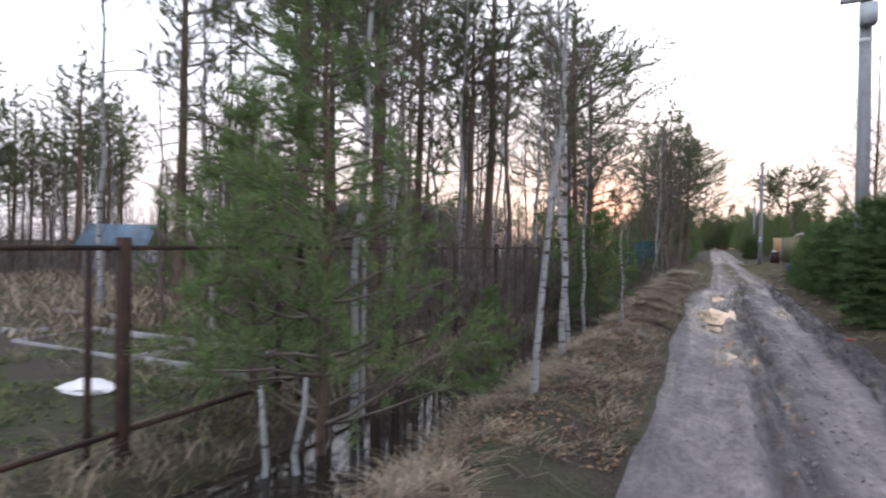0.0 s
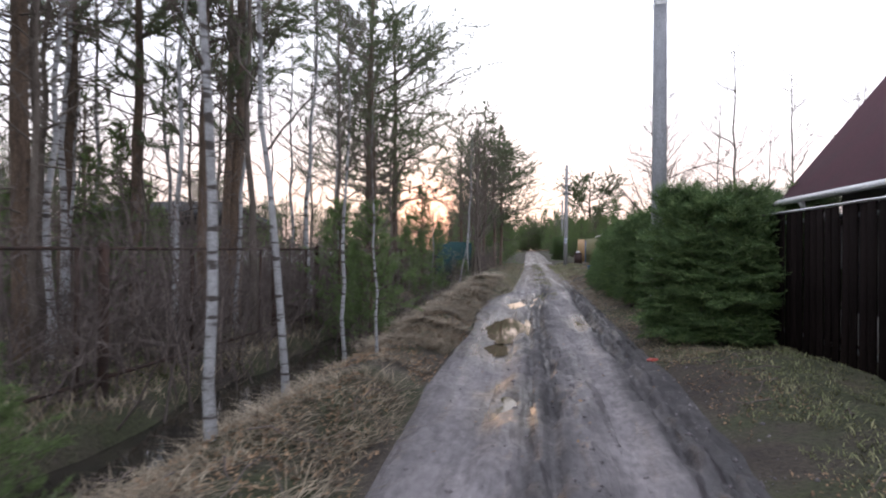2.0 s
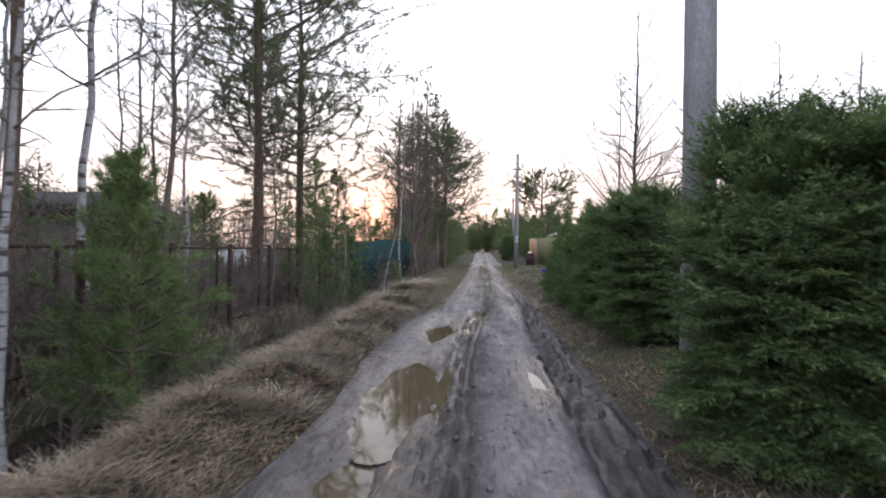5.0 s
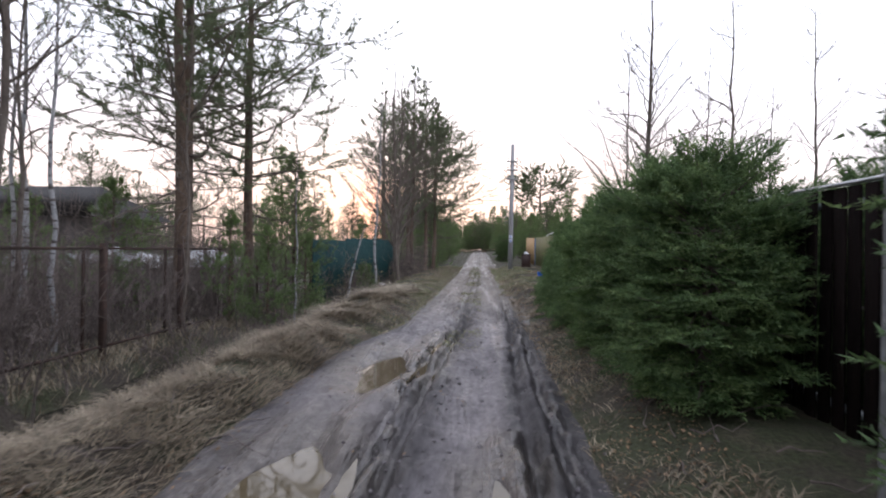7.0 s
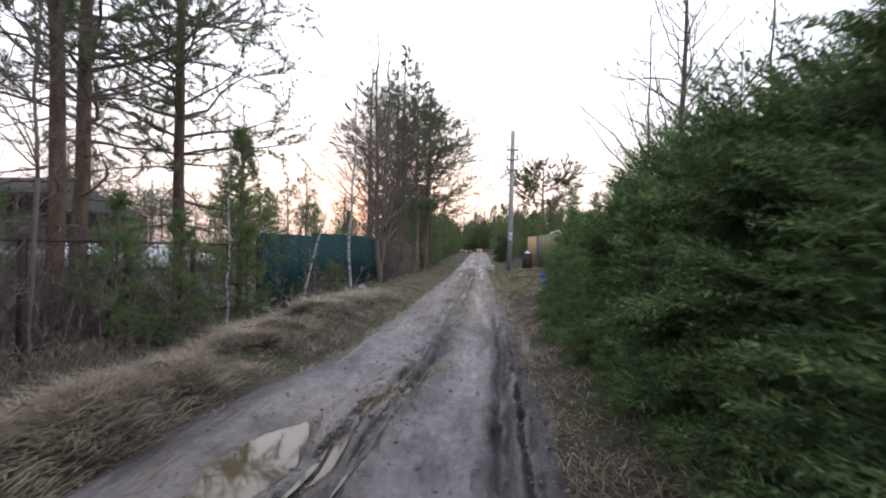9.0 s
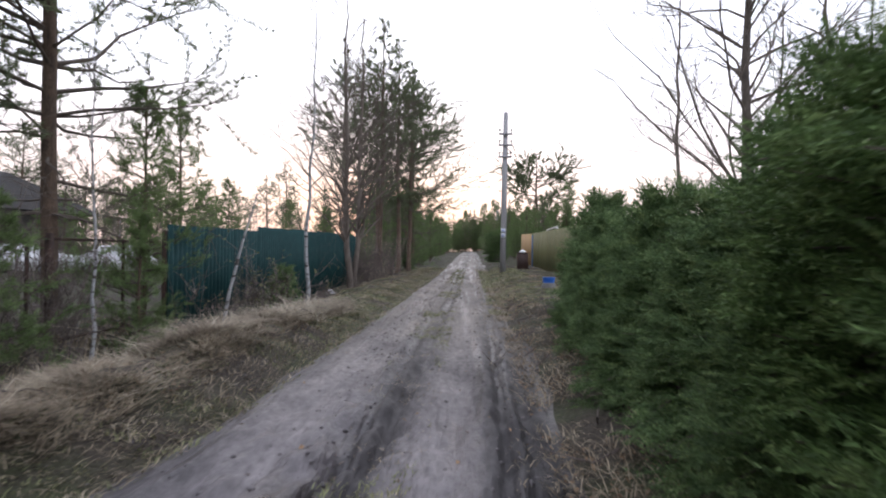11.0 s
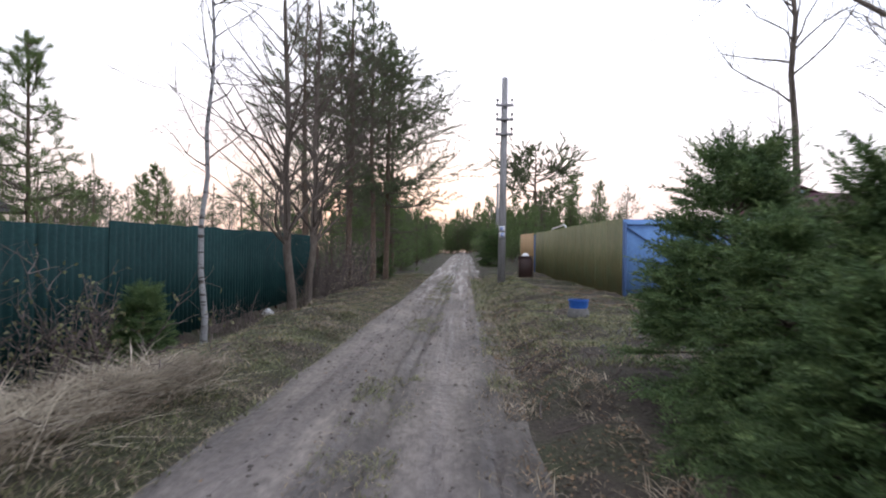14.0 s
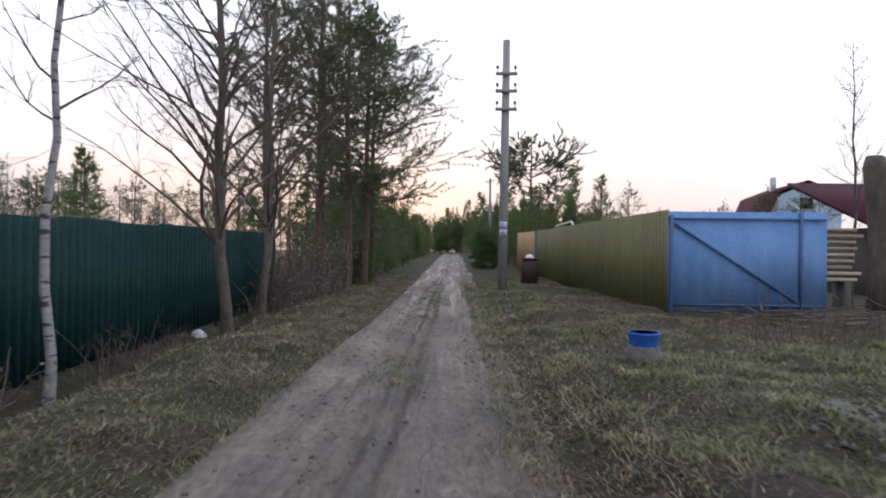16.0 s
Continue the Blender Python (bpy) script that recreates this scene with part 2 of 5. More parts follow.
M_THUJA = leafy("light_spruce_needles", ((0.04, 0.075, 0.024), (0.085, 0.14, 0.045), (0.18, 0.24, 0.09)), 0.4, 0.25, 5.5)
M_STRAW = leafy("dry_grass", ((0.12, 0.092, 0.062), (0.22, 0.178, 0.128), (0.37, 0.31, 0.23)), 0.55, 0.25)
M_GRASS = leafy("green_grass", ((0.095, 0.108, 0.05), (0.165, 0.172, 0.085), (0.26, 0.235, 0.135)), 0.45, 0.25)
M_DRYLEAF = leafy("pale_dry_leaves", ((0.26, 0.22, 0.16), (0.38, 0.33, 0.25), (0.5, 0.44, 0.35)), 0.4, 0.3)
M_LAWN = leafy("lawn_grass", ((0.06, 0.078, 0.028), (0.09, 0.115, 0.04), (0.13, 0.13, 0.055)), 0.4, 0.25)
M_LEAF = leafy("fallen_leaves", ((0.10, 0.06, 0.037), (0.19, 0.122, 0.072), (0.28, 0.19, 0.12)), 0.5, 0.1)
M_RUST = mat("rusty_iron", ((0.02, 0.015, 0.014), (0.042, 0.026, 0.02), (0.07, 0.04, 0.03)), 6, rough=0.85, bump=0.4, fine=80, mottle=0.35)
M_BOARD = mat("dark_stained_board", ((0.006, 0.0045, 0.0045), (0.011, 0.008, 0.0075), (0.018, 0.012, 0.011)), 3, (4, 4, 0.5), 0.9, 0, 0.4, 40, spec=0.04, vary=0.3)
M_WHITE = mat("white_painted_metal", ((0.55, 0.55, 0.56), (0.72, 0.72, 0.73)), 3, rough=0.5, bump=0.05)
M_REDROOF = mat("dark_red_roof_sheet", ((0.042, 0.011, 0.02), (0.052, 0.014, 0.024), (0.062, 0.018, 0.029)), 2, rough=0.85, spec=0.15, bump=0.1, fine=30, mottle=0.12)
M_GREEN = mat("dark_green_sheet", ((0.010, 0.033, 0.034), (0.014, 0.044, 0.044), (0.019, 0.054, 0.053)), 1.5, rough=0.65, spec=0.12, bump=0.08, fine=25, mottle=0.15, vary=0.1)
M_OLIVE = mat("olive_sheet", ((0.10, 0.115, 0.05), (0.15, 0.14, 0.066), (0.125, 0.15, 0.075)), 1.2, rough=0.5, bump=0.08, fine=25, mottle=0.12, vary=0.1)
M_TAN = mat("tan_sheet", ((0.30, 0.19, 0.09), (0.38, 0.25, 0.13)), 1.2, rough=0.6, bump=0.08, fine=25, mottle=0.12, vary=0.1)
M_BLUE = mat("blue_painted_sheet", ((0.10, 0.205, 0.42), (0.13, 0.25, 0.48), (0.17, 0.29, 0.52)), 1.3, rough=0.7, spec=0.2, bump=0.08, fine=20, mottle=0.1)
M_BLUEDARK = mat("dark_blue_frame_paint", ((0.05, 0.10, 0.22), (0.08, 0.14, 0.28)), 3, rough=0.6, bump=0.1)
M_BUCKET = mat("blue_plastic", ((0.02, 0.10, 0.42), (0.04, 0.15, 0.5)), 3, rough=0.45, bump=0.05)
M_CONCRETE = mat("weathered_concrete", ((0.08, 0.078, 0.076), (0.12, 0.117, 0.112), (0.17, 0.165, 0.16)), 3, rough=0.9, bump=0.5, fine=50)
M_POLE = mat("weathered_pole_wood", ((0.17, 0.165, 0.168), (0.26, 0.255, 0.26), (0.33, 0.325, 0.33)), 2.5, (5, 5, 0.4), 0.9, 0, 0.5, 40)
M_CEMENT = mat("pale_concrete", ((0.19, 0.195, 0.21), (0.27, 0.275, 0.29), (0.33, 0.335, 0.35)), 2.5, (2, 2, 0.7), 0.9, 0, 0.5, 45, vary=0.05)
M_STEEL = mat("galvanised_steel", ((0.28, 0.31, 0.33), (0.42, 0.45, 0.47)), 4, rough=0.5, metal=0.5, bump=0.1)
M_BROWN = mat("dark_brown_metal", ((0.03, 0.018, 0.016), (0.055, 0.03, 0.026)), 3, rough=0.6, bump=0.2)
M_DARKWALL = mat("dark_house_wall", ((0.055, 0.05, 0.048), (0.09, 0.08, 0.075)), 2, rough=0.85, bump=0.2)
M_SLATE = mat("grey_roof_sheet", ((0.035, 0.034, 0.034), (0.055, 0.052, 0.05)), 2, rough=0.95, spec=0.05, bump=0.2)
M_PLINTH = mat("pale_plinth_render", ((0.34, 0.33, 0.31), (0.44, 0.43, 0.41), (0.52, 0.51, 0.49)), 2.5, rough=0.9, bump=0.3, fine=40)
M_PALEWALL = mat("pale_blue_wall", ((0.36, 0.48, 0.60), (0.44, 0.56, 0.68)), 2, rough=0.8, bump=0.1)
M_WOOD = mat("raw_plank", ((0.30, 0.24, 0.16), (0.45, 0.37, 0.26), (0.52, 0.45, 0.34)), 4, (1, 6, 6), 0.8, 0, 0.3, 40, vary=0.25)
M_CAR = mat("white_car_paint", ((0.6, 0.61, 0.62), (0.72, 0.73, 0.74)), 2, rough=0.3, bump=0, spec=0.5, mottle=0.04)
M_DGLASS = mat("dark_window_glass", ((0.012, 0.014, 0.016), (0.02, 0.022, 0.025)), 2, rough=0.14, bump=0, spec=0.5, mottle=0.05)
M_RUBBER = mat("black_rubber", ((0.012, 0.012, 0.012), (0.025, 0.025, 0.025)), 5, rough=0.85, bump=0.1)
M_RED = mat("red_plastic", ((0.26, 0.04, 0.03), (0.34, 0.06, 0.045)), 5, rough=0.5, bump=0)
M_SHEDBLUE = mat("pale_blue_roof", ((0.075, 0.125, 0.18), (0.11, 0.17, 0.23)), 2, rough=0.6, bump=0.1)

# ---- mesh helpers ----
rng = np.random.default_rng(7)


class Build:
    """Collects vertices and faces of one mesh."""

    def __init__(self):
        self.v, self.f, self.n = [], [], 0

    def add(self, v, f):
        v = np.asarray(v, float).reshape(-1, 3)
        f = np.asarray(f, int)
        self.v.append(v)
        self.f.append(f + self.n)
        self.n += len(v)
        return self

    def mesh(self, name, material, smooth=False):
        me = bpy.data.meshes.new(name)
        v = np.concatenate(self.v) if self.v else np.zeros((0, 3))
        sizes = np.concatenate([np.full(len(f), f.shape[1]) for f in self.f])
        loops = np.concatenate([f.ravel() for f in self.f])
        me.vertices.add(len(v))
        me.vertices.foreach_set("co", v.ravel())
        me.loops.add(len(loops))
        me.loops.foreach_set("vertex_index", loops)
        me.polygons.add(len(sizes))
        me.polygons.foreach_set("loop_start", np.concatenate([[0], np.cumsum(sizes)[:-1]]))
        me.materials.append(material)
        me.update(calc_edges=True)
        if smooth:
            me.polygons.foreach_set("use_smooth", np.ones(len(sizes), bool))
        return me


def part(name, data, material=None, parent=None, label="", smooth=False, at=None):
    """One mesh object, under its thing when a parent is given."""
    me = data.mesh(name, material, smooth) if isinstance(data, Build) else data
    ob = new(name, me)
    if parent is not None:
        ob.parent = parent
    if at is not None:
        ob.matrix_basis = at if isinstance(at, Matrix) else Matrix.Translation(at)
    if label:
        tagged(ob, label)
    return ob


def thing(name, at=(0, 0, 0), label="", category="", group="", kind="", turn=0):
    ob = new(name)
    ob.empty_display_size = 0.1
    ob.matrix_basis = pose(*at, 0, 0, turn)
    return tagged(ob, label, category, group, kind)


def block(b, lo, hi, bevel=0.0):
    """A box between two corners, its upright edges chamfered."""
    x0, y0, z0 = lo
    x1, y1, z1 = hi
    if bevel <= 0:
        v = [(x0, y0, z0), (x1, y0, z0), (x1, y1, z0), (x0, y1, z0), (x0, y0, z1), (x1, y0, z1), (x1, y1, z1), (x0, y1, z1)]
        return b.add(v, [(3, 2, 1, 0), (4, 5, 6, 7), (0, 1, 5, 4), (1, 2, 6, 5), (2, 3, 7, 6), (3, 0, 4, 7)])
    e = bevel
    ring = lambda i, z: [(x0 + e + i, y0 + i, z), (x1 - e - i, y0 + i, z), (x1 - i, y0 + e + i, z), (x1 - i, y1 - e - i, z), (x1 - e - i, y1 - i, z), (x0 + e + i, y1 - i, z), (x0 + i, y1 - e - i, z), (x0 + i, y0 + e + i, z)]
    v = ring(e, z0) + ring(0, z0 + e) + ring(0, z1 - e) + ring(e, z1)
    q = [(r * 8 + i, r * 8 + (i + 1) % 8, r * 8 + 8 + (i + 1) % 8, r * 8 + 8 + i) for r in range(3) for i in range(8)]
    b.add(v, q)
    b.add([], np.zeros((0, 4), int))
    b.f.append(np.array([[7, 6, 5, 4, 3, 2, 1, 0], [24 + i for i in range(8)]]) + b.n - 32)
    return b


def beam(b, p, q, w, h=None):
    """A square bar from p to q."""
    return tube(b, [p, q], [w * 0.7071, (h or w) * 0.7071], 4, turn=math.pi / 4, caps=True)


def tube(b, pts, radii, sides=6, turn=0.0, caps=False):
    pts = np.asarray(pts, float)
    n = len(pts)
    radii = np.broadcast_to(np.asarray(radii, float), (n,))
    t = np.gradient(pts, axis=0)
    t /= np.linalg.norm(t, axis=1)[:, None] + 1e-9
    ref = np.array([1.0, 0, 0]) if abs(t[0][0]) < 0.8 else np.array([0, 1.0, 0])
    u = np.cross(t, ref)
    u /= np.linalg.norm(u, axis=1)[:, None] + 1e-9
    w = np.cross(t, u)
    a = np.arange(sides) * 2 * math.pi / sides + turn
    v = pts[:, None] + radii[:, None, None] * (np.cos(a)[None, :, None] * u[:, None] + np.sin(a)[None, :, None] * w[:, None])
    i = np.arange(n - 1)[:, None] * sides
    k = np.arange(sides)[None]
    k2 = (k + 1) % sides
    q = np.stack([i + k, i + k2, i + sides + k2, i + sides + k], -1).reshape(-1, 4)
    start = b.n
    b.add(v, q)
    if caps:
        b.f.append(np.array([list(range(sides))[::-1], [(n - 1) * sides + j for j in range(sides)]]) + start)
    return b


def hash2(ix, iy, s):
    h = np.sin(ix * 127.1 + iy * 311.7 + s * 74.7) * 43758.5453
    return h - np.floor(h)


def vnoise(x, y, scale, s=0):
    x, y = np.asarray(x) / scale, np.asarray(y) / scale
    ix, iy = np.floor(x), np.floor(y)
    fx, fy = x - ix, y - iy
    fx, fy = fx * fx * (3 - 2 * fx), fy * fy * (3 - 2 * fy)
    return (hash2(ix, iy, s) * (1 - fx) + hash2(ix + 1, iy, s) * fx) * (1 - fy) + (hash2(ix, iy + 1, s) * (1 - fx) + hash2(ix + 1, iy + 1, s) * fx) * fy


# ---- the ground: one sheet, with the road along its middle ----
ROAD_L, ROAD_R = -0.5, 2.25
# puddles: x, y, half width, half length, depth
PUDDLES = ((0.14, 13.85, 0.32, 1.3, 0.12), (0.22, 17.75, 0.28, 0.75, 0.09), (0.06, 11.6, 0.16, 0.4, 0.05), (0.72, 17.9, 0.08, 0.55, 0.05),
           (1.5, 14.25, 0.07, 0.45, 0.035), (0.74, 19.2, 0.07, 0.4, 0.04), (0.32, 8.75, 0.08, 0.3, 0.035))


def rise(y):
    """Height of the road's middle along the way."""
    return np.interp(y, [-400, 6, 9, 12, 15, 19, 24, 30, 36, 42, 49, 64, 90, 120, 900], [0, 0.02, 0.05, 0.06, 0.11, 0.16, 0.185, 0.22, 0.28, 0.31, 0.37, 0.6, 0.95, 1.2, 1.4])


def edge_left(y):
    return np.interp(y, [-400, 16, 18.5, 21, 25, 30, 36, 50], [-0.55, -0.55, -0.4, -0.02, 0.04, 0.1, 0.16, 0.2])


def edge_right(y):
    return np.interp(y, [-400, 5, 10, 17, 24, 30, 50], [1.98, 1.98, 2.12, 2.2, 2.25, 2.38, 2.45])


def lane(x, y):
    """Place across the way with both road edges drawn straight."""
    a, c = edge_left(y), edge_right(y)
    inside = ROAD_L + (x - a) / (c - a) * (ROAD_R - ROAD_L)
    return np.where(x < a, np.interp(x - a, [-1.9, 0], [0, 1]) * (ROAD_L - a) + x, np.where(x > c, x - (c - ROAD_R) * np.interp(x - c, [0, 1.5], [1, 0]), inside))


def unlane(u, y):
    a, c = edge_left(y), edge_right(y)
    inside = a + (u - ROAD_L) / (ROAD_R - ROAD_L) * (c - a)
    return np.where(u < ROAD_L, u + (a - ROAD_L) * np.interp(u, [-2.3, ROAD_L], [0, 1]), np.where(u > ROAD_R, u + (c - ROAD_R) * np.interp(u, [ROAD_R, 3.8], [1, 0]), inside))


def height(x, y, wet=True):
    px_, y = np.asarray(x, float), np.asarray(y, float)
    x = lane(px_, y)
    z = rise(y) * np.interp(x, [-9, -3.6, -2.2], [0.35, 0.5, 1.0])
    # left bank, ditch and the plots beyond
    deep = np.interp(y, [-50, -5, 22, 29, 42, 46], [0.55, 0.6, 0.55, 0.45, 0.35, 0.05])
    stray = np.where(x < -1.5, 0.3 * (vnoise(y, y * 0, 1.6, 41) - 0.5) + 0.22 * (vnoise(x, y, 0.5, 42) - 0.5), 0)
    left = np.interp(x + stray, [-40, -4.4, -3.5, -3.2, -2.4, -1.95], [-0.12, -0.14, -0.18, -1, -1, -0.1])
    left = np.where(left < -0.16, -0.16 + (left + 0.16) / 0.84 * (deep - 0.16).clip(0), left)
    bank = np.interp(y, [-5, 3, 9, 18, 24, 28, 34, 46], [0.12, 0.22, 0.27, 0.26, 0.36, 0.22, 0.14, 0.08]) * np.interp(x + stray, [-2.0, -1.65, -1.35, -1.1, -0.8, ROAD_L], [0, 0.4, 0.95, 1.0, 0.6, 0.0])
    z = z + np.where(x < ROAD_L, left + bank, 0)
    # right verge, a low shelf under the fence and hedge
    right = np.interp(x, [ROAD_R, 2.45, 2.8, 3.6, 6, 40], [0, 0.1, 0.18, 0.2, 0.12, 0.05]) * np.interp(y, [-5, 4, 8, 20, 30, 40], [0.4, 0.7, 1, 1, 1.15, 1.1])
    z = z + np.where(x > ROAD_R, right, 0)
    # ruts and lumps on the road
    on = np.clip(np.minimum(x - ROAD_L, ROAD_R - x) / 0.3, 0, 1)
    z = z + on * 0.035 * np.interp(x, [0.4, 1.2, 2.0], [0, 0, 1])
    wob = 0.10 * (vnoise(y, y * 0, 5.0, 3) - 0.5)
    for c, d in ((0.22, 0.045), (0.62, 0.04), (0.84, 0.042), (1.42, 0.05), (1.8, 0.042), (2.0, 0.042), (2.15, 0.03)):
        z = z - on * (d if d > 0.042 else 1.9 * d) * np.exp(-((x - c - wob) / (0.16 if d > 0.042 else 0.06)) ** 2) * (0.6 + 0.8 * vnoise(y, y * 0 + c * 9, 1.7, 5)) * np.interp(y, [0, 6, 10, 21, 25], [0.6, 0.7, 1.15, 1.15, 0.5])
    muddy = np.interp(y, [5, 10, 21, 25], [0.8, 1.55, 1.55, 0.45])
    for px, py, hw, hl, d in PUDDLES:
        muddy = muddy * (1 - 0.8 * np.exp(-(((px_ - px) / (hw + 0.1)) ** 2 + ((y - py) / (hl + 0.2)) ** 2) ** 2 * 0.5))
    z = z + on * (0.06 * (vnoise(x, y * 0.3, 0.3, 1) - 0.5) + 0.06 * (vnoise(x, y * 0.55, 0.11, 2) - 0.5) * np.interp(x, [0.3, 0.6, 1.0, 1.2, 1.6, 1.75], [0.6, 1.3, 1.3, 0.4, 0.4, 1.5])) * muddy
    off = np.clip(np.maximum(ROAD_L - x, x - ROAD_R) / 0.4, 0, 1)
    z = z + off * (0.15 * (vnoise(x, y, 0.8, 8) - 0.5) + 0.06 * (vnoise(x, y, 0.25, 9) - 0.5))
    for px, py, hw, hl, d in PUDDLES if wet else ():
        wx = px_ + 0.12 * (vnoise(px_, y, 0.3, 11) - 0.5) + 0.10 * (vnoise(px_, y, 0.8, 12) - 0.5)
        r = ((wx - px) / hw) ** 2 + ((y - py) / hl) ** 2
        z = z - 1.75 * d * np.exp(-r * r * 0.8 - r * 0.35)
    return z


def soak(x, y):
    """How wet the mud lies: 1 beside a puddle, fading out unevenly, longer along the way."""
    wet = np.zeros(len(x))
    wx = x + 0.2 * (vnoise(x, y, 0.35, 31) - 0.5)
    for px, py, hw, hl, d in PUDDLES:
        r = np.sqrt(((wx - px) / (hw + 0.16)) ** 2 + ((y - py) / (hl + 0.45)) ** 2)
        wet = np.maximum(wet, np.clip((1.75 - r) / 0.8, 0, 1))
    return wet


def H(x, y):
    return float(height(np.array([x]), np.array([y]))[0])


def wander(X, Y):
    """Lets both road edges stray a little."""
    a = 0.30 * (vnoise(Y, Y * 0, 3.2, 21) - 0.5) + 0.07 * (vnoise(Y, Y * 0, 0.6, 22) - 0.5)
    c = 0.24 * (vnoise(Y, Y * 0, 3.4, 23) - 0.5) + 0.07 * (vnoise(Y, Y * 0, 0.6, 24) - 0.5)
    return X + a * np.exp(-((X - ROAD_L) / 0.35) ** 2) + c * np.exp(-((X - ROAD_R) / 0.35) ** 2)


def sheet(xs, ys):
    X, Y = np.meshgrid(xs, ys)
    X = unlane(wander(X, Y), Y)
    v = np.stack([X, Y, height(X, Y)], -1).reshape(-1, 3)
    nx = len(xs)
    i = np.arange(len(ys) - 1)[:, None] * nx + np.arange(nx - 1)[None]
    return Build().add(v, np.stack([i, i + 1, i + nx + 1, i + nx], -1).reshape(-1, 4))


YS = np.concatenate([[-600, -200, -80, -40, -20, -10], np.arange(-5, 2, 0.4), np.arange(2, 26, 0.055), np.arange(26, 46, 0.13), np.arange(46, 70, 0.6), [75, 80, 90, 100, 120, 160, 250, 600]])
XR = np.linspace(ROAD_L, ROAD_R, 84)
XL = np.concatenate([[-600, -200, -80, -40, -20, -12, -8, -6], np.arange(-5, ROAD_L - 0.01, 0.1), [ROAD_L]])
XX = np.concatenate([[ROAD_R], np.arange(ROAD_R + 0.1, 6, 0.12), [7, 8, 10, 13, 20, 40, 80, 200, 600]])
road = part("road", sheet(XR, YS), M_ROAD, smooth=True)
co = np.empty(len(road.data.vertices) * 3)
road.data.vertices.foreach_get("co", co)
across_way = road.data.attributes.new("across_way", "FLOAT", "POINT")
across_way.data.foreach_set("value", lane(co[0::3], co[1::3]))
soaked = road.data.attributes.new("soaked", "FLOAT", "POINT")
soaked.data.foreach_set("value", soak(co[0::3], co[1::3]))
tagged(road, "rutted grey-brown mud road with tyre tracks", "road", kind="structure")
land = sheet(XL, YS)
right_side = sheet(XX, YS)
for v, f in zip(right_side.v, right_side.f):
    land.add(v, f)
tagged(part("ground", land, M_SOIL, smooth=True), "damp earth with moss, dry grass and a ditch", "ground", kind="structure")

# water
for px, py, hw, hl, d in PUDDLES:
    a = np.linspace(0, 2 * math.pi, 37)[:-1]
    ex, ey = px + hw * 1.45 * np.cos(a), py + hl * 1.45 * np.sin(a)
    level = float(np.percentile(height(ex, ey, False), 18)) - 0.004
    ring = np.stack([ex, ey, np.full(36, level)], -1)
    p = Build().add(np.concatenate([[[px, py, level]], ring]), [(0, 1 + i, 1 + (i + 1) % 36) for i in range(36)])
    tagged(part("puddle", p, M_MURK), "muddy brown puddle in a wheel rut", "puddle", "puddles on the road", kind="structure")
ys = np.linspace(-6, 23, 60)
ditch = Build().add(np.concatenate([np.stack([np.full(60, x), ys, np.full(60, -0.33)], -1) for x in (-3.45, -1.95)]), [(i, 60 + i, 61 + i, i + 1) for i in range(59)])
tagged(part("ditch_water", ditch, M_DITCH), "dark still water lying in the roadside ditch", "water", kind="structure")


# ---- trees ----
def perp(d):
    a = np.cross(d, [0, 0, 1.0])
    if np.linalg.norm(a) < 1e-3:
        a = np.array([1.0, 0, 0])
    return a / np.linalg.norm(a)


def limb(r, p, d, length, steps, bend, lift):
    """A wandering polyline from p along d."""
    pts = [np.array(p, float)]
    d = np.array(d, float) / np.linalg.norm(d)
    for _ in range(steps):
        d = d + r.normal(0, bend, 3) + np.array([0, 0, lift])
        d /= np.linalg.norm(d)
        pts.append(pts[-1] + d * length / steps)
    return np.array(pts)


def blades(b, at, aim, length, width, r, spread, count):
    """Needle triangles in tufts: at (n,3), aim (n,3)."""
    n = len(at)
    d = np.repeat(aim, count, 0) + r.normal(0, spread, (n * count, 3))
    d /= np.linalg.norm(d, axis=1)[:, None] + 1e-9
    o = np.repeat(at, count, 0) + r.normal(0, 0.02, (n * count, 3))
    s = np.cross(d, r.normal(0, 1, (n * count, 3)))
    s /= np.linalg.norm(s, axis=1)[:, None] + 1e-9
    ln = length * r.uniform(0.6, 1.2, (n * count, 1))
    v = np.stack([o - s * width / 2, o + s * width / 2, o + d * ln], 1)
    return b.add(v, np.arange(n * count * 3).reshape(-1, 3))


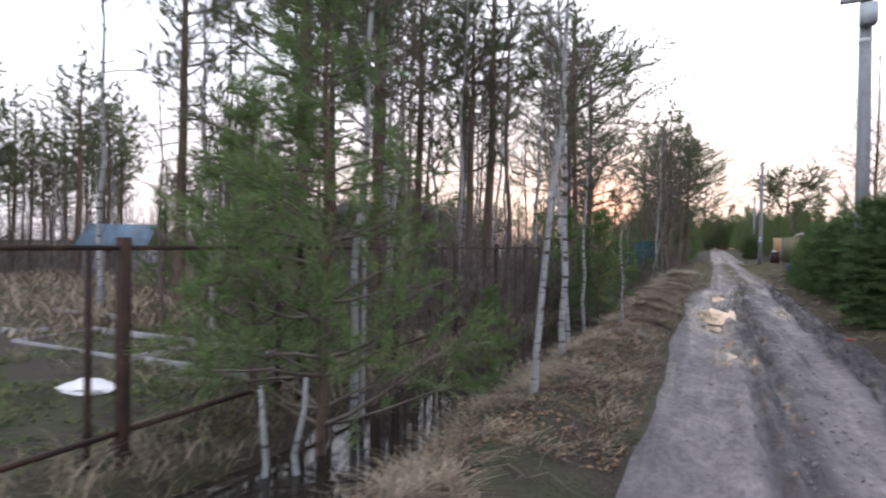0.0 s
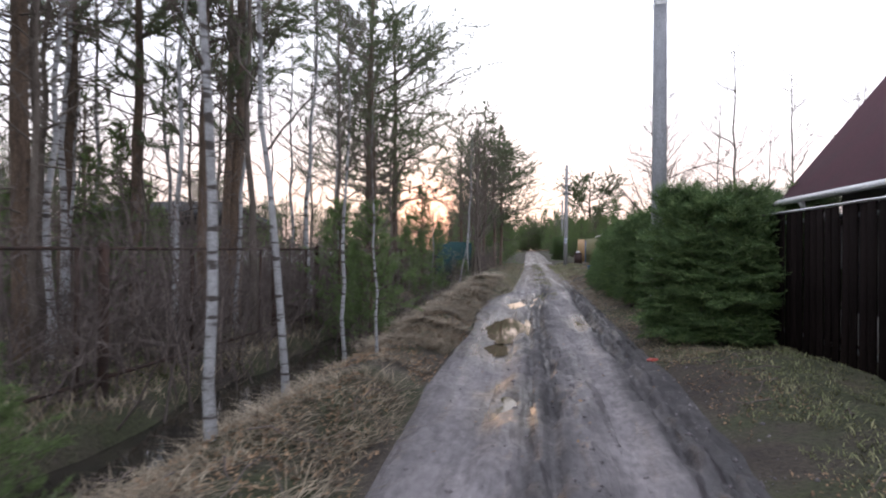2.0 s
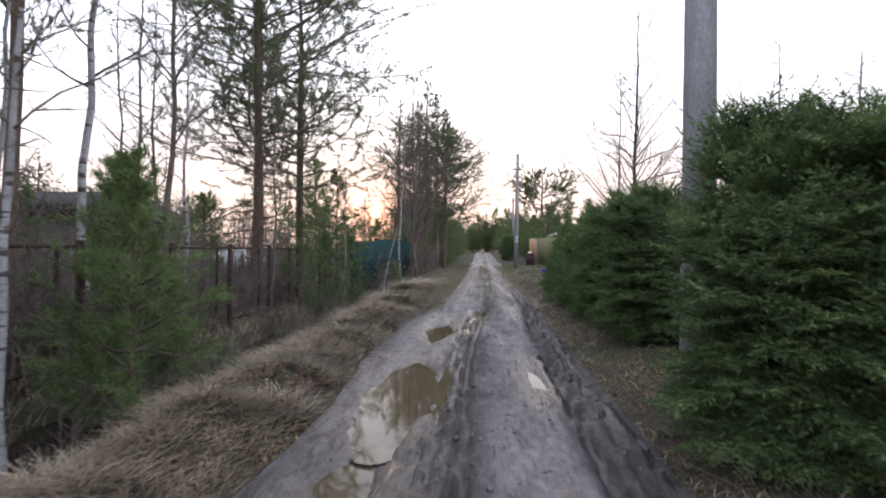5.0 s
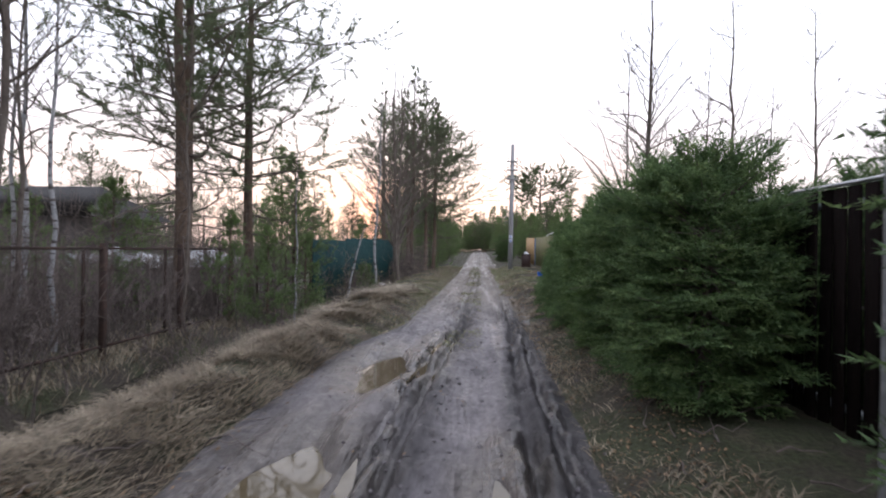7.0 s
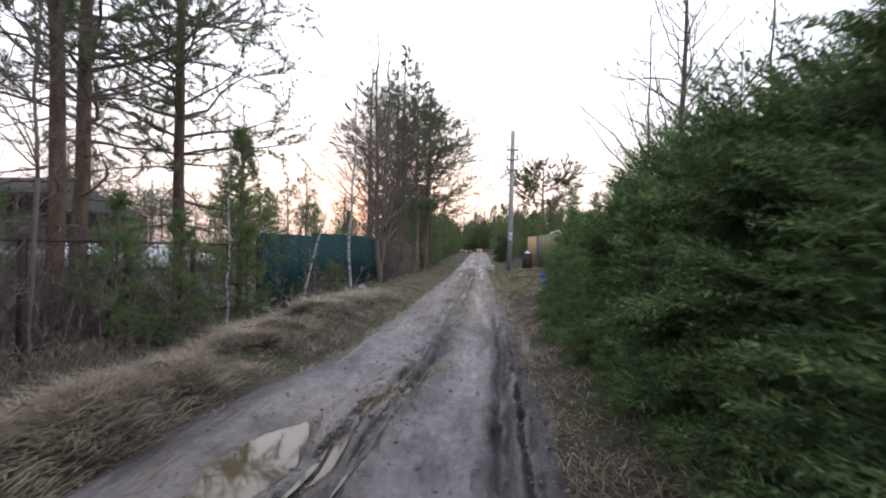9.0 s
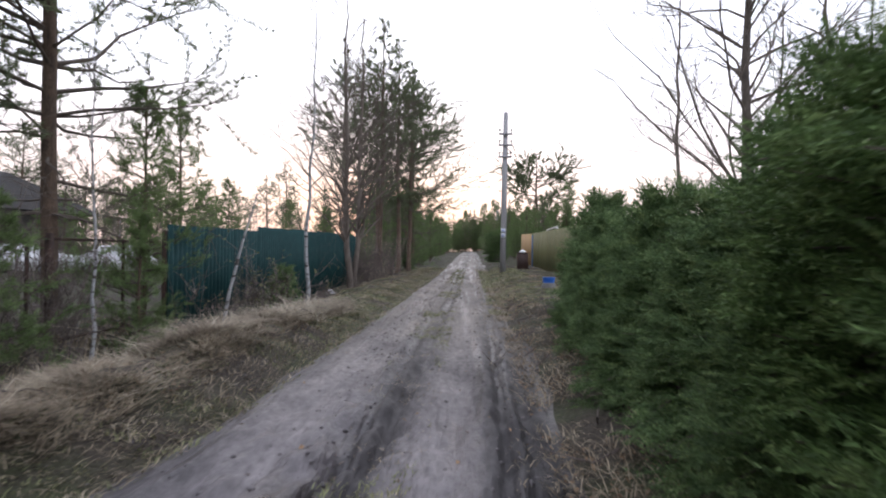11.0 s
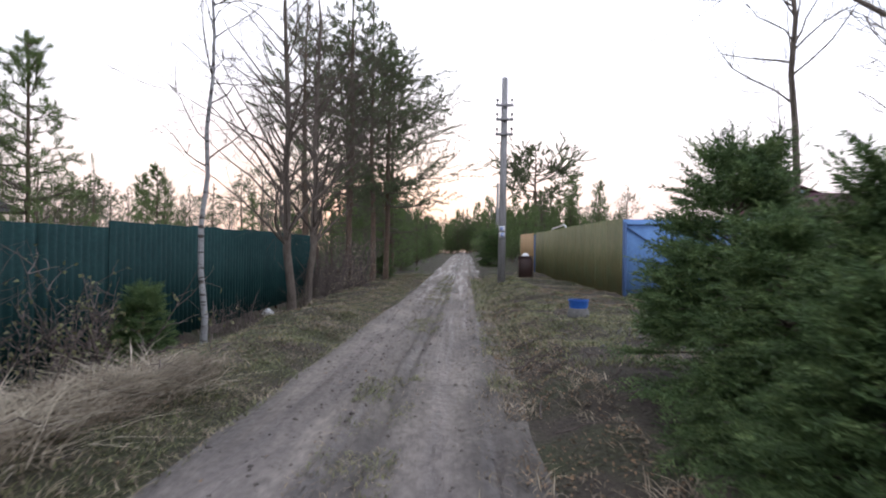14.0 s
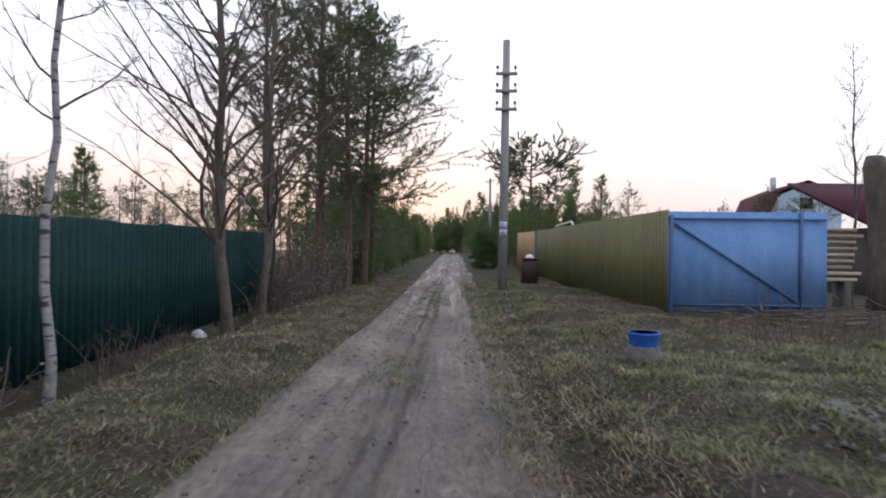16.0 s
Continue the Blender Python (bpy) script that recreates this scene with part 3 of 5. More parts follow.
def pine(seed, h, clear, rad, reach, tufts=1.0, flat=0.25, young=False, lean=0.0, dense=1.0):
    """A pine: trunk, bare and living limbs, needle tufts out along the living ones."""
    r = np.random.default_rng(seed)
    trunk, limbs, crown = Build(), Build(), Build()
    zs = np.linspace(-0.3, h, 14)
    sway = np.cumsum(r.normal(0, 0.025 * h / 12, (14, 2)), 0)
    sway -= sway[1]
    sway[:, 0] += lean * np.maximum(zs, 0)
    spine = np.column_stack([sway, zs])
    tube(trunk, spine, np.interp(zs, [-0.3, 0.3, h * 0.5, h], [rad * 1.25, rad, rad * 0.72, 0.018]), 8)
    at, aim = [], []
    z = h * 0.16 if not young else h * 0.06
    while z < h * 0.985:
        for _ in range(r.integers(3, 6) if young else r.integers(2, 5)):
            k = (z - h * clear) / (h * (1 - clear))
            alive = k > 0
            ln = reach * (max(0.12, math.sin(min(1, max(k, 0) * 0.92 + 0.22) * math.pi) ** 0.8) if alive else r.uniform(0.25, 0.7))
            if young and alive:
                ln = reach * max(0.1, 1.05 - k) ** 0.8
            ln *= r.uniform(0.6, 1.15)
            a = r.uniform(0, 2 * math.pi)
            base = np.array([np.interp(z, zs, spine[:, 0]), np.interp(z, zs, spine[:, 1]), z])
            pts = limb(r, base, (math.cos(a), math.sin(a), (flat if k < 0.75 else 0.8) if alive else -0.05), ln, 5, 0.16, 0.05 if alive else -0.03)
            tube(limbs, pts, np.linspace(0.010 + 0.008 * ln, 0.004, 6), 4)
            subs = int((3 + 3.2 * ln) * (1 if alive else 0.7))
            for _ in range(subs):
                i = r.uniform(1.2, 4.9)
                p = pts[int(i)] + (pts[min(5, int(i) + 1)] - pts[int(i)]) * (i % 1)
                d = pts[5] - pts[0]
                d = d / np.linalg.norm(d) + r.normal(0, 0.6, 3) + np.array([0, 0, 0.2 if alive else -0.1])
                sp = limb(r, p, d, ln * r.uniform(0.2, 0.42) + 0.08, 3, 0.25, 0.06 if alive else 0)
                tube(limbs, sp, np.linspace(0.007, 0.003, 4), 3)
                if alive:
                    first = r.uniform(0.6, 1.8) if r.random() < 0.35 + 0.6 * tufts else 3.0
                    for q in np.arange(first, 3.0, max(0.34, 0.16 / (np.linalg.norm(sp[3] - sp[0]) + 0.02)) if not young else 0.4):
                        j = int(q)
                        at.append(sp[j] + (sp[j + 1] - sp[j]) * (q - j))
                        aim.append((sp[j + 1] - sp[j]) / np.linalg.norm(sp[j + 1] - sp[j]))
            if alive and young:
                for j in (1, 2, 3, 4):
                    at += [pts[j] + r.normal(0, 0.06, 3) for _ in range(1)]
                    aim += [(pts[j] - pts[j - 1]) / np.linalg.norm(pts[j] - pts[j - 1]) + r.normal(0, 0.4, 3) for _ in range(1)]
            if alive:
                for q in np.linspace(1, 0.2, 1 + min(4, int(ln * 2.5))):
                    at.append(pts[4] + (pts[5] - pts[4]) * q)
                    aim.append((pts[5] - pts[4]) / np.linalg.norm(pts[5] - pts[4]))
        z += r.uniform(0.16, 0.32) * (1 if young else 1.5)
    blades(crown, np.array(at), np.array(aim) + [0, 0, 0.15], 0.16 if not young else 0.13, 0.014 * dense ** 0.5 if not young else 0.011, r, 0.65, int(15 * dense) if not young else 8)
    return trunk, limbs, crown


def bare(seed, h, rad, fork=0.35, reach=0.3, count=22, fine=3, lean=(0, 0)):
    """A leafless tree: wandering trunk, rising limbs and fine twigs."""
    r = np.random.default_rng(seed)
    trunk, twigs = Build(), Build()
    zs = np.linspace(-0.25, h, 12)
    sway = np.cumsum(r.normal(0, 0.045 * h / 8, (12, 2)), 0)
    sway -= sway[1]
    spine = np.column_stack([sway[:, 0] + lean[0] * zs.clip(0), sway[:, 1] + lean[1] * zs.clip(0), zs])
    tube(trunk, spine, np.interp(zs, [-0.25, 0.2, h], [rad * 1.3, rad, rad * 0.15]), 7)
    for _ in range(count):
        z = h * r.uniform(fork, 0.97)
        base = np.array([np.interp(z, zs, spine[:, 0]), np.interp(z, zs, spine[:, 1]), z])
        a = r.uniform(0, 2 * math.pi)
        ln = h * reach * r.uniform(0.4, 1.0) * (1.15 - z / h)
        pts = limb(r, base, (math.cos(a), math.sin(a), r.uniform(0.5, 1.3)), ln + 0.15, 5, 0.16, 0.05)
        w = rad * 0.35 * (1.1 - z / h)
        tube(twigs, pts, np.linspace(w + 0.004, 0.004, 6), 4)
        for _ in range(fine + int(ln * 2.5)):
            i = r.integers(1, 5)
            sp = limb(r, pts[i], pts[i + 1] - pts[i] + r.normal(0, 0.5, 3) * ln / 5, ln * r.uniform(0.2, 0.5) + 0.1, 3, 0.25, 0.04)
            tube(twigs, sp, np.linspace(0.006, 0.0022, 4), 3)
            for _ in range(2):
                s2 = limb(r, sp[r.integers(1, 3)], sp[3] - sp[0] + r.normal(0, 0.4, 3) * ln / 4, ln * 0.15 + 0.08, 2, 0.3, 0.02)
                tube(twigs, s2, np.linspace(0.004, 0.0018, 3), 3)
    return trunk, twigs


def brush(seed, h, stems, spread=0.35, forks=7, splay=0.26):
    """A leafless shrub: its main stems, its side twigs, and the twig ends."""
    r = np.random.default_rng(seed)
    main, twigs, ends = Build(), Build(), []
    for _ in range(stems):
        p = np.array([*r.normal(0, spread, 2), -0.1])
        hh = h * r.uniform(0.3, 1.0)
        pts = limb(r, p, (*r.normal(0, splay, 2), 1), hh, 7, 0.11, 0.02)
        tube(main, pts, np.linspace(0.012, 0.003, 8) * r.uniform(0.6, 1.2), 4)
        for _ in range(forks):
            i = r.integers(1, 7)
            sp = limb(r, pts[i], (*r.normal(0, 0.7, 2), 0.6), hh * r.uniform(0.1, 0.34), 3, 0.22, 0.04)
            tube(twigs, sp, np.linspace(0.006, 0.002, 4), 3)
            s2 = limb(r, sp[2], (*r.normal(0, 0.8, 2), 0.4), hh * 0.12, 2, 0.25, 0.03)
            tube(twigs, s2, np.linspace(0.004, 0.0015, 3), 3)
            ends += [sp[3], s2[2], sp[2]]
    return main, twigs, np.array(ends)


def make_shrub(name, label, category, group, seed, h, stems, spread=0.35, forks=7, leaves=None):
    m, w, ends = brush(seed, h, stems, spread, forks)
    t = thing(name, (0, 0, 0), label, category, group)
    tagged(part("framework", m, M_BRUSH, t), kind="stuff")
    tagged(part("branchwork", w, M_BRUSH, t), kind="stuff")
    if leaves:
        r = np.random.default_rng(seed + 1)
        b = blades(Build(), ends, np.tile([0.0, 0, -0.6], (len(ends), 1)), 0.05, 0.035, r, 0.8, 1)
        tagged(part("leaf_cover", b, leaves, t), kind="stuff")
    return t


def spray(seed, needles=9, pairs=5):
    """One flat spruce branchlet a metre long along +x: triangles of needles along its twigs."""
    r = np.random.default_rng(seed)
    v = []
    twigs = [((0, 0, 0), (1, 0, -0.12), 2.2)]
    for i in range(pairs):
        x = 0.12 + 0.7 * i / pairs
        for s in (-1, 1):
            ln = (0.46 - 0.3 * i / pairs) * r.uniform(0.8, 1.15)
            twigs.append(((x, 0, -0.12 * x), (ln * 0.75, s * ln * 0.72, -0.16 * ln + r.normal(0, 0.04)), 1.0))
    for o, d, m in twigs:
        o, d = np.array(o, float), np.array(d, float)
        ln = np.linalg.norm(d)
        u = d / ln
        side = perp(u)
        up = np.cross(side, u)
        k = int(needles * m * (0.6 + ln))
        for j in range(k):
            p = o + d * (j + r.uniform(0.2, 0.9)) / k
            a = r.uniform(0, 2 * math.pi)
            w = (math.cos(a) * side + math.sin(a) * up * 0.8) * 0.75 + u * 0.75
            w = w / np.linalg.norm(w) * 0.085 * r.uniform(0.8, 1.2)
            wide = np.cross(w, r.normal(0, 1, 3))
            wide = wide / np.linalg.norm(wide) * 0.014
            v += [p - wide, p + wide, p + w]
        tip = o + d * 1.04
        v += [o - side * 0.008, o + side * 0.008, tip]
    return np.array(v)


SPRAYS = [spray(s) for s in (1, 2, 3)]


def place_sprays(b, at, aim, size, r, droop=0.0):
    """Stamps spruce branchlets at points, pointing along aim."""
    for i in range(len(at)):
        s = SPRAYS[i % 3]
        x = aim[i] / np.linalg.norm(aim[i])
        y = perp(x)
        z = np.cross(x, y)
        a = r.normal(0, 0.3)
        y, z = y * math.cos(a) + z * math.sin(a), z * math.cos(a) - y * math.sin(a)
        v = (s * size[i]) @ np.array([x, y, z]) + at[i]
        b.add(v, np.arange(len(v)).reshape(-1, 3))


def spruce(seed, h, width, count):
    """A bushy spruce: trunk, and branchlets in overlapping layers round it. width(k): half width at the share k of its height."""
    r = np.random.default_rng(seed)
    trunk, crown, inner = Build(), Build(), Build()
    tube(trunk, [(0, 0, -0.2), (0.02, 0, h * 0.5), (0, 0.02, h * 0.95)], [0.06, 0.045, 0.012], 7)
    at, aim, size = [], [], []
    for i in range(count):
        k = 0.02 + 0.96 * r.random() ** 0.92
        a = i * 2.39996 + r.normal(0, 0.35)
        w = width(k) * (1 + 0.16 * math.sin(a * 3 + seed) + 0.07 * math.sin(k * 13 + a * 2)) * (r.uniform(0.72, 1.08) if r.random() < 0.8 else r.uniform(1.08, 1.25))
        slope = float(np.interp(k, [0, 0.5, 0.85, 1], [-0.30, -0.02, 0.45, 1.3])) + r.normal(0, 0.26)
        out = np.array([math.cos(a), math.sin(a), slope])
        base = np.array([0, 0, k * h - slope * w * 0.5])
        tip = base + out * w
        tube(inner, [base, (base + tip) / 2, tip], [0.014, 0.009, 0.004], 3)
        side = np.array([-math.sin(a), math.cos(a), 0])
        steps = 4 if w > 0.45 else 2
        for j in range(steps):
            q = 0.42 + 0.5 * j / steps
            for s in (-1, 1):
                at.append(base + out * w * q)
                aim.append(out * 0.75 + s * side * 0.75 + r.normal(0, 0.14, 3))
                size.append(r.uniform(0.26, 0.54) * (1.15 - 0.4 * (j / steps)))
        at.append(base + out * w * 0.8)
        aim.append(out + r.normal(0, 0.1, 3))
        size.append(r.uniform(0.26, 0.44))
    for _ in range(9):
        a, q = r.uniform(0, 2 * math.pi), r.uniform(0.0, 0.6)
        w = width(0.86) * q
        lead = np.array([math.cos(a) * w, math.sin(a) * w, h * (0.99 - 0.14 * q)])
        for dz in (0.0, 0.12):
            at.append(lead + [0, 0, dz])
            aim.append(np.array([math.cos(a) * 0.25, math.sin(a) * 0.25, 1.0]) + r.normal(0, 0.12, 3))
            size.append(r.uniform(0.2, 0.34))
    place_sprays(crown, np.array(at), np.array(aim), np.array(size), r)
    return trunk, inner, crown


def tree_thing(name, parts, at, label, category, group=""):
    ob = thing(name, at, label, category, group)
    for pn, bld, m in parts:
        o = part(pn, bld, m, ob, smooth=pn == "trunk")
        if pn != "trunk":
            tagged(o, kind="stuff")
    return ob


def scatter(kinds, places):
    """places: x, y, kind, scale, turn. The first of each kind is moved, the rest are copies."""
    for x, y, k, s, turn in places:
        copy_thing(kinds[k], Matrix.Translation((x, y, H(x, y) - 0.02)) @ Matrix.Rotation(radians(turn), 4, "Z") @ Matrix.Scale(s, 4))


def discard(kinds):
    for ob in kinds:
        for o in (*ob.children_recursive, ob):
            bpy.data.objects.remove(o)


def make_pine(seed, h, clear, rad, reach, label, young=False, tufts=1.0, lean=0.0, needles=None, dense=1.0):
    t, l, c = pine(seed, h, clear, rad, reach, tufts, young=young, lean=lean, dense=dense)
    return tree_thing("young_pine_tree" if young else "pine_tree", (("trunk", t, M_PINEBARK), ("branchwork", l, M_TWIG), ("crown", c, needles or (M_YOUNG if young else M_PINE))), (0, 0, 0), label, "tree", "roadside trees")


def make_birch(seed, h, rad, label, lean=(0, 0), bark=None, name="birch_tree", **kw):
    t, w = bare(seed, h, rad, lean=lean, **kw)
    return tree_thing(name, (("trunk", t, bark or M_BIRCH), ("branchwork", w, M_TWIG)), (0, 0, 0), label, "tree", "roadside trees")


PINES = [make_pine(11, 11.5, 0.45, 0.14, 2.3, "tall pine with a bare lower trunk and dead twigs", tufts=0.35),
         make_pine(12, 10.0, 0.4, 0.12, 2.0, "tall pine with dead lower branches", tufts=0.35),
         make_pine(13, 12.5, 0.25, 0.14, 4.3, "tall spreading pine with a high crown", tufts=0.55),
         make_pine(14, 12.0, 0.27, 0.12, 2.9, "tall full-crowned pine by the road", tufts=0.75),
         make_pine(15, 10.0, 0.45, 0.16, 4.2, "umbrella-crowned pine beyond the fence", tufts=1.2, dense=2.2)]
YOUNGS = [make_pine(21, 4.2, 0.05, 0.05, 1.3, "bright green young pine beside the ditch", True),
          make_pine(22, 3.2, 0.04, 0.04, 1.2, "low bushy green young pine", True),
          make_pine(23, 5.6, 0.1, 0.05, 1.6, "green young pine with open branches", True)]
BIRCHES = [make_birch(31, 9.0, 0.055, "slender white-barked birch without leaves", (0.03, 0.01)),
           make_birch(32, 7.5, 0.045, "thin white birch, bare of leaves", (-0.02, 0.03)),
           make_birch(33, 10.0, 0.065, "tall bare birch with pale bark", (0.01, -0.02))]
ALDERS = [make_birch(41, 9.5, 0.07, "leafless grey-brown roadside tree", bark=M_TWIG, name="bare_tree", count=26),
          make_birch(42, 7.0, 0.04, "thin leafless grey tree", bark=M_TWIG, name="bare_tree", count=20),
          make_birch(43, 10.5, 0.11, "big leafless tree with rising limbs", bark=M_TWIG, name="bare_tree", count=52, reach=0.5, fork=0.16, fine=4)]
BRUSH = [make_shrub("bare_shrub", "tangled leafless brown shrub by the ditch", "shrub", "roadside shrubs", q, h, n) for q, h, n in ((51, 2.6, 12), (52, 1.8, 16), (53, 3.4, 10), (54, 1.2, 18))]
BRUSH.append(make_shrub("dry_leaf_shrub", "shrub with pale dry leaves still hanging", "shrub", "roadside shrubs", 57, 2.2, 16, leaves=M_DRYLEAF))
BRUSH.append(make_shrub("leafy_shrub", "shrub with sparse brownish green leaves", "shrub", "roadside shrubs", 58, 1.7, 20, leaves=M_GRASS))
THICKETS = [make_shrub("thicket", "leafless grey-brown thicket in the wood", "thicket", "thickets in the wood", q, h, 34, 1.3, 4) for q, h in ((55, 3.4), (56, 2.8))]

# trees that stand out singly
scatter(PINES, ((-5.5, 23.7, 2, 1.0, 0), (-4.9, 26.0, 2, 0.95, 150), (-1.5, 45.6, 2, 0.85, 40), (-6.4, 7.7, 3, 0.8, 30), (-5.3, 6.3, 0, 0.8, 90), (-4.9, 22.4, 1, 1.1, 80), (-8.1, 18.4, 0, 1.05, 40), (-7.2, 13.5, 1, 1.0, 200), (-6.4, 10.2, 0, 0.95, 310),
                (-2.6, 43.5, 3, 1.0, 30), (-1.9, 44.8, 3, 0.95, 150), (-3.2, 46.0, 1, 1.1, 60), (-1.6, 48.0, 3, 0.9, 240), (-4.2, 43.2, 0, 0.95, 190),
                (7.4, 67, 4, 0.95, 100), (-11, 9, 0, 0.9, 20)))
scatter(YOUNGS, ((-3.0, 3.9, 2, 0.92, 20), (-4.3, 4.4, 0, 0.8, 130), (-2.2, 5.8, 1, 0.4, 60), (-2.3, 13.2, 1, 0.8, 10), (-2.7, 14.0, 0, 0.62, 150), (-3.3, 14.5, 1, 0.85, 200), (-3.6, 22.0, 0, 0.55, 40), (-3.3, 23.2, 1, 0.7, 310),
                 (-4.0, 27.0, 2, 0.74, 90), (-3.2, 25.6, 1, 0.7, 190), (-6.5, 32.8, 2, 0.98, 0), (-9.2, 42, 2, 0.8, 110), (-6.4, 22.5, 1, 0.9, 80)))
scatter(BIRCHES, ((-1.4, 4.9, 0, 0.62, 0), (-1.65, 7.0, 1, 0.9, 90), (-2.05, 9.1, 0, 0.8, 200), (-1.35, 10.2, 1, 0.42, 30), (-2.35, 11.9, 1, 0.8, 300), (-4.4, 15.5, 2, 1.0, 60),
                  (-3.3, 4.8, 1, 1.0, 250), (-5.2, 11.8, 0, 1.0, 100), (-6.0, 14.0, 2, 0.9, 10), (-6.8, 16.5, 0, 1.05, 80), (-7.5, 21.5, 2, 1.0, 190), (-9.0, 23, 0, 1.0, 290), (-5.0, 19.2, 1, 1.0, 350),
                  (-2.45, 31.5, 2, 0.82, 45), (-3.1, 24.4, 1, 0.6, 150)))
scatter(ALDERS, ((-2.25, 35.4, 2, 0.95, 20), (-2.86, 39.0, 2, 1.0, 200), (-4.2, 12.6, 0, 1.0, 10), (-5.0, 9.0, 1, 1.1, 70), (-4.6, 17.6, 0, 0.95, 200), (-6.2, 19.8, 1, 1.1, 140), (-8.0, 12.0, 0, 1.0, 260),
                 (-4.0, 6.9, 1, 1.0, 200), (-9.8, 19.5, 0, 1.0, 30), (-3.9, 20.8, 1, 0.9, 120), (6.4, 30.5, 0, 0.85, 0), (5.7, 26.2, 2, 0.82, 120), (-5.2, 13.2, 1, 1.0, 15), (10.2, 38.0, 0, 0.6, 80)))
r = np.random.default_rng(5)
scatter(BRUSH, [(r.uniform(-6.5, -3.3), r.uniform(6, 27), int(r.integers(0, 4)), r.uniform(0.7, 1.15), r.uniform(0, 360)) for _ in range(70)]
        + [(r.uniform(-2.4, -1.9), r.uniform(9, 27), 3, r.uniform(0.4, 0.8), r.uniform(0, 360)) for _ in range(8)]
        + [(r.uniform(-3.1, -2.2), r.uniform(38, 47), int(r.integers(0, 4)), r.uniform(0.6, 1.0), r.uniform(0, 360)) for _ in range(22)])
scatter(BRUSH, [(r.uniform(-9, -4.2), r.uniform(8, 27), int(r.integers(0, 3)), r.uniform(0.8, 1.25), r.uniform(0, 360)) for _ in range(90)])
scatter(ALDERS, ((10.2, 31.4, 0, 1.15, 30), (9.8, 33, 1, 1.3, 80), (11.6, 29.4, 0, 0.95, 140), (13.2, 27.5, 1, 1.2, 10), (14.5, 29.5, 0, 0.9, 210), (12.5, 33.5, 1, 1.2, 330), (15.5, 26, 0, 0.9, 60)))
scatter(BRUSH, ((-2.5, 40.2, 4, 1.0, 10), (-2.3, 41.8, 4, 1.1, 100), (-2.2, 43.0, 4, 1.0, 200), (-2.4, 44.3, 4, 1.1, 300), (-2.9, 42.4, 4, 1.0, 50), (-2.5, 27.6, 0, 0.8, 20), (-2.6, 28.3, 5, 1.2, 60), (-2.7, 29.0, 1, 0.9, 140), (-2.5, 28.9, 5, 1.0, 200), (-2.6, 26.6, 1, 0.8, 250), (-2.7, 33.0, 1, 0.6, 30), (-2.6, 37.6, 5, 0.5, 240), (-2.9, 33.6, 3, 0.7, 60), (-2.8, 35.0, 3, 0.7, 160)))
scatter(BIRCHES + ALDERS[:2] + PINES[:2], [(r.uniform(-14, -5), r.uniform(7.5, 14.5), int(r.choice([0, 1, 2, 3, 3, 4, 4, 5, 6])), r.uniform(0.75, 1.05), r.uniform(0, 360)) for _ in range(26)])
# the wood behind the plot
scatter(PINES[:2] + BIRCHES + ALDERS[:2], [(r.uniform(-48, -25), r.uniform(4, 36), int(r.choice([0, 0, 1, 1, 2, 4, 5])), r.uniform(0.75, 1.1), r.uniform(0, 360)) for _ in range(75)])
# dense growth at the far end of the road
scatter(PINES, [(r.uniform(-7, -2.6), r.uniform(56, 105), 3, r.uniform(0.42, 0.62), r.uniform(0, 360)) for _ in range(20)]
        + [(r.uniform(4.4, 10), r.uniform(80, 110), 3, r.uniform(0.42, 0.6), r.uniform(0, 360)) for _ in range(14)]
        + [(r.uniform(-6, 8), r.uniform(111, 122), 3, r.uniform(0.5, 0.65), r.uniform(0, 360)) for _ in range(12)])
scatter(YOUNGS, [(r.uniform(5.2, 11), r.uniform(57, 66), int(r.integers(0, 3)), r.uniform(0.65, 0.95), r.uniform(0, 360)) for _ in range(16)])
# the wood behind, all round
far = []
for _ in range(165):
    x, y = r.uniform(-62, -9), r.uniform(-8, 118)
    if x > -27 and 26 < y < 56 or x > -24 and y < 11 or x > -13 and y > 26:
        continue
    far.append((x, y, int(r.choice([0, 1, 3, 4, 5, 6, 7] if x > -30 else [0, 1, 2, 0, 1, 3, 5, 6])), r.uniform(0.6, 1.0), r.uniform(0, 360)))
for _ in range(60):
    far.append((r.uniform(-13, -3.5), r.uniform(50, 112), int(r.choice([0, 1, 6, 7])), r.uniform(0.45, 0.75), r.uniform(0, 360)))
for _ in range(60):
    far.append((r.uniform(8, 45), r.uniform(66, 118), int(r.choice([0, 1, 6, 7])), r.uniform(0.35, 0.6), r.uniform(0, 360)))
for _ in range(70):
    far.append((r.uniform(-30, 30), r.uniform(114, 150), int(r.integers(0, 2)), r.uniform(0.5, 0.8), r.uniform(0, 360)))
scatter(PINES[:3] + BIRCHES + ALDERS, far)
low = []
for _ in range(70):
    low.append((r.uniform(-9, -1.6) if r.random() < 0.6 else r.uniform(-3.4, -1.4), r.uniform(47, 110), int(r.integers(0, 3)), r.uniform(0.6, 1.15), r.uniform(0, 360)))
for _ in range(70):
    low.append((r.uniform(3.6, 13), r.uniform(58, 110), int(r.integers(0, 3)), r.uniform(0.6, 1.15), r.uniform(0, 360)))
for _ in range(50):
    low.append((r.uniform(-16, 16), r.uniform(112, 122), int(r.integers(0, 3)), r.uniform(0.8, 1.3), r.uniform(0, 360)))
for _ in range(14):
    low.append((r.uniform(-2.5, 5), r.uniform(110.5, 117), int(r.integers(0, 3)), r.uniform(1.1, 1.5), r.uniform(0, 360)))
for _ in range(14):
    low.append((r.uniform(-24, -6), r.uniform(42, 60), int(r.integers(0, 3)), r.uniform(0.5, 0.9), r.uniform(0, 360)))
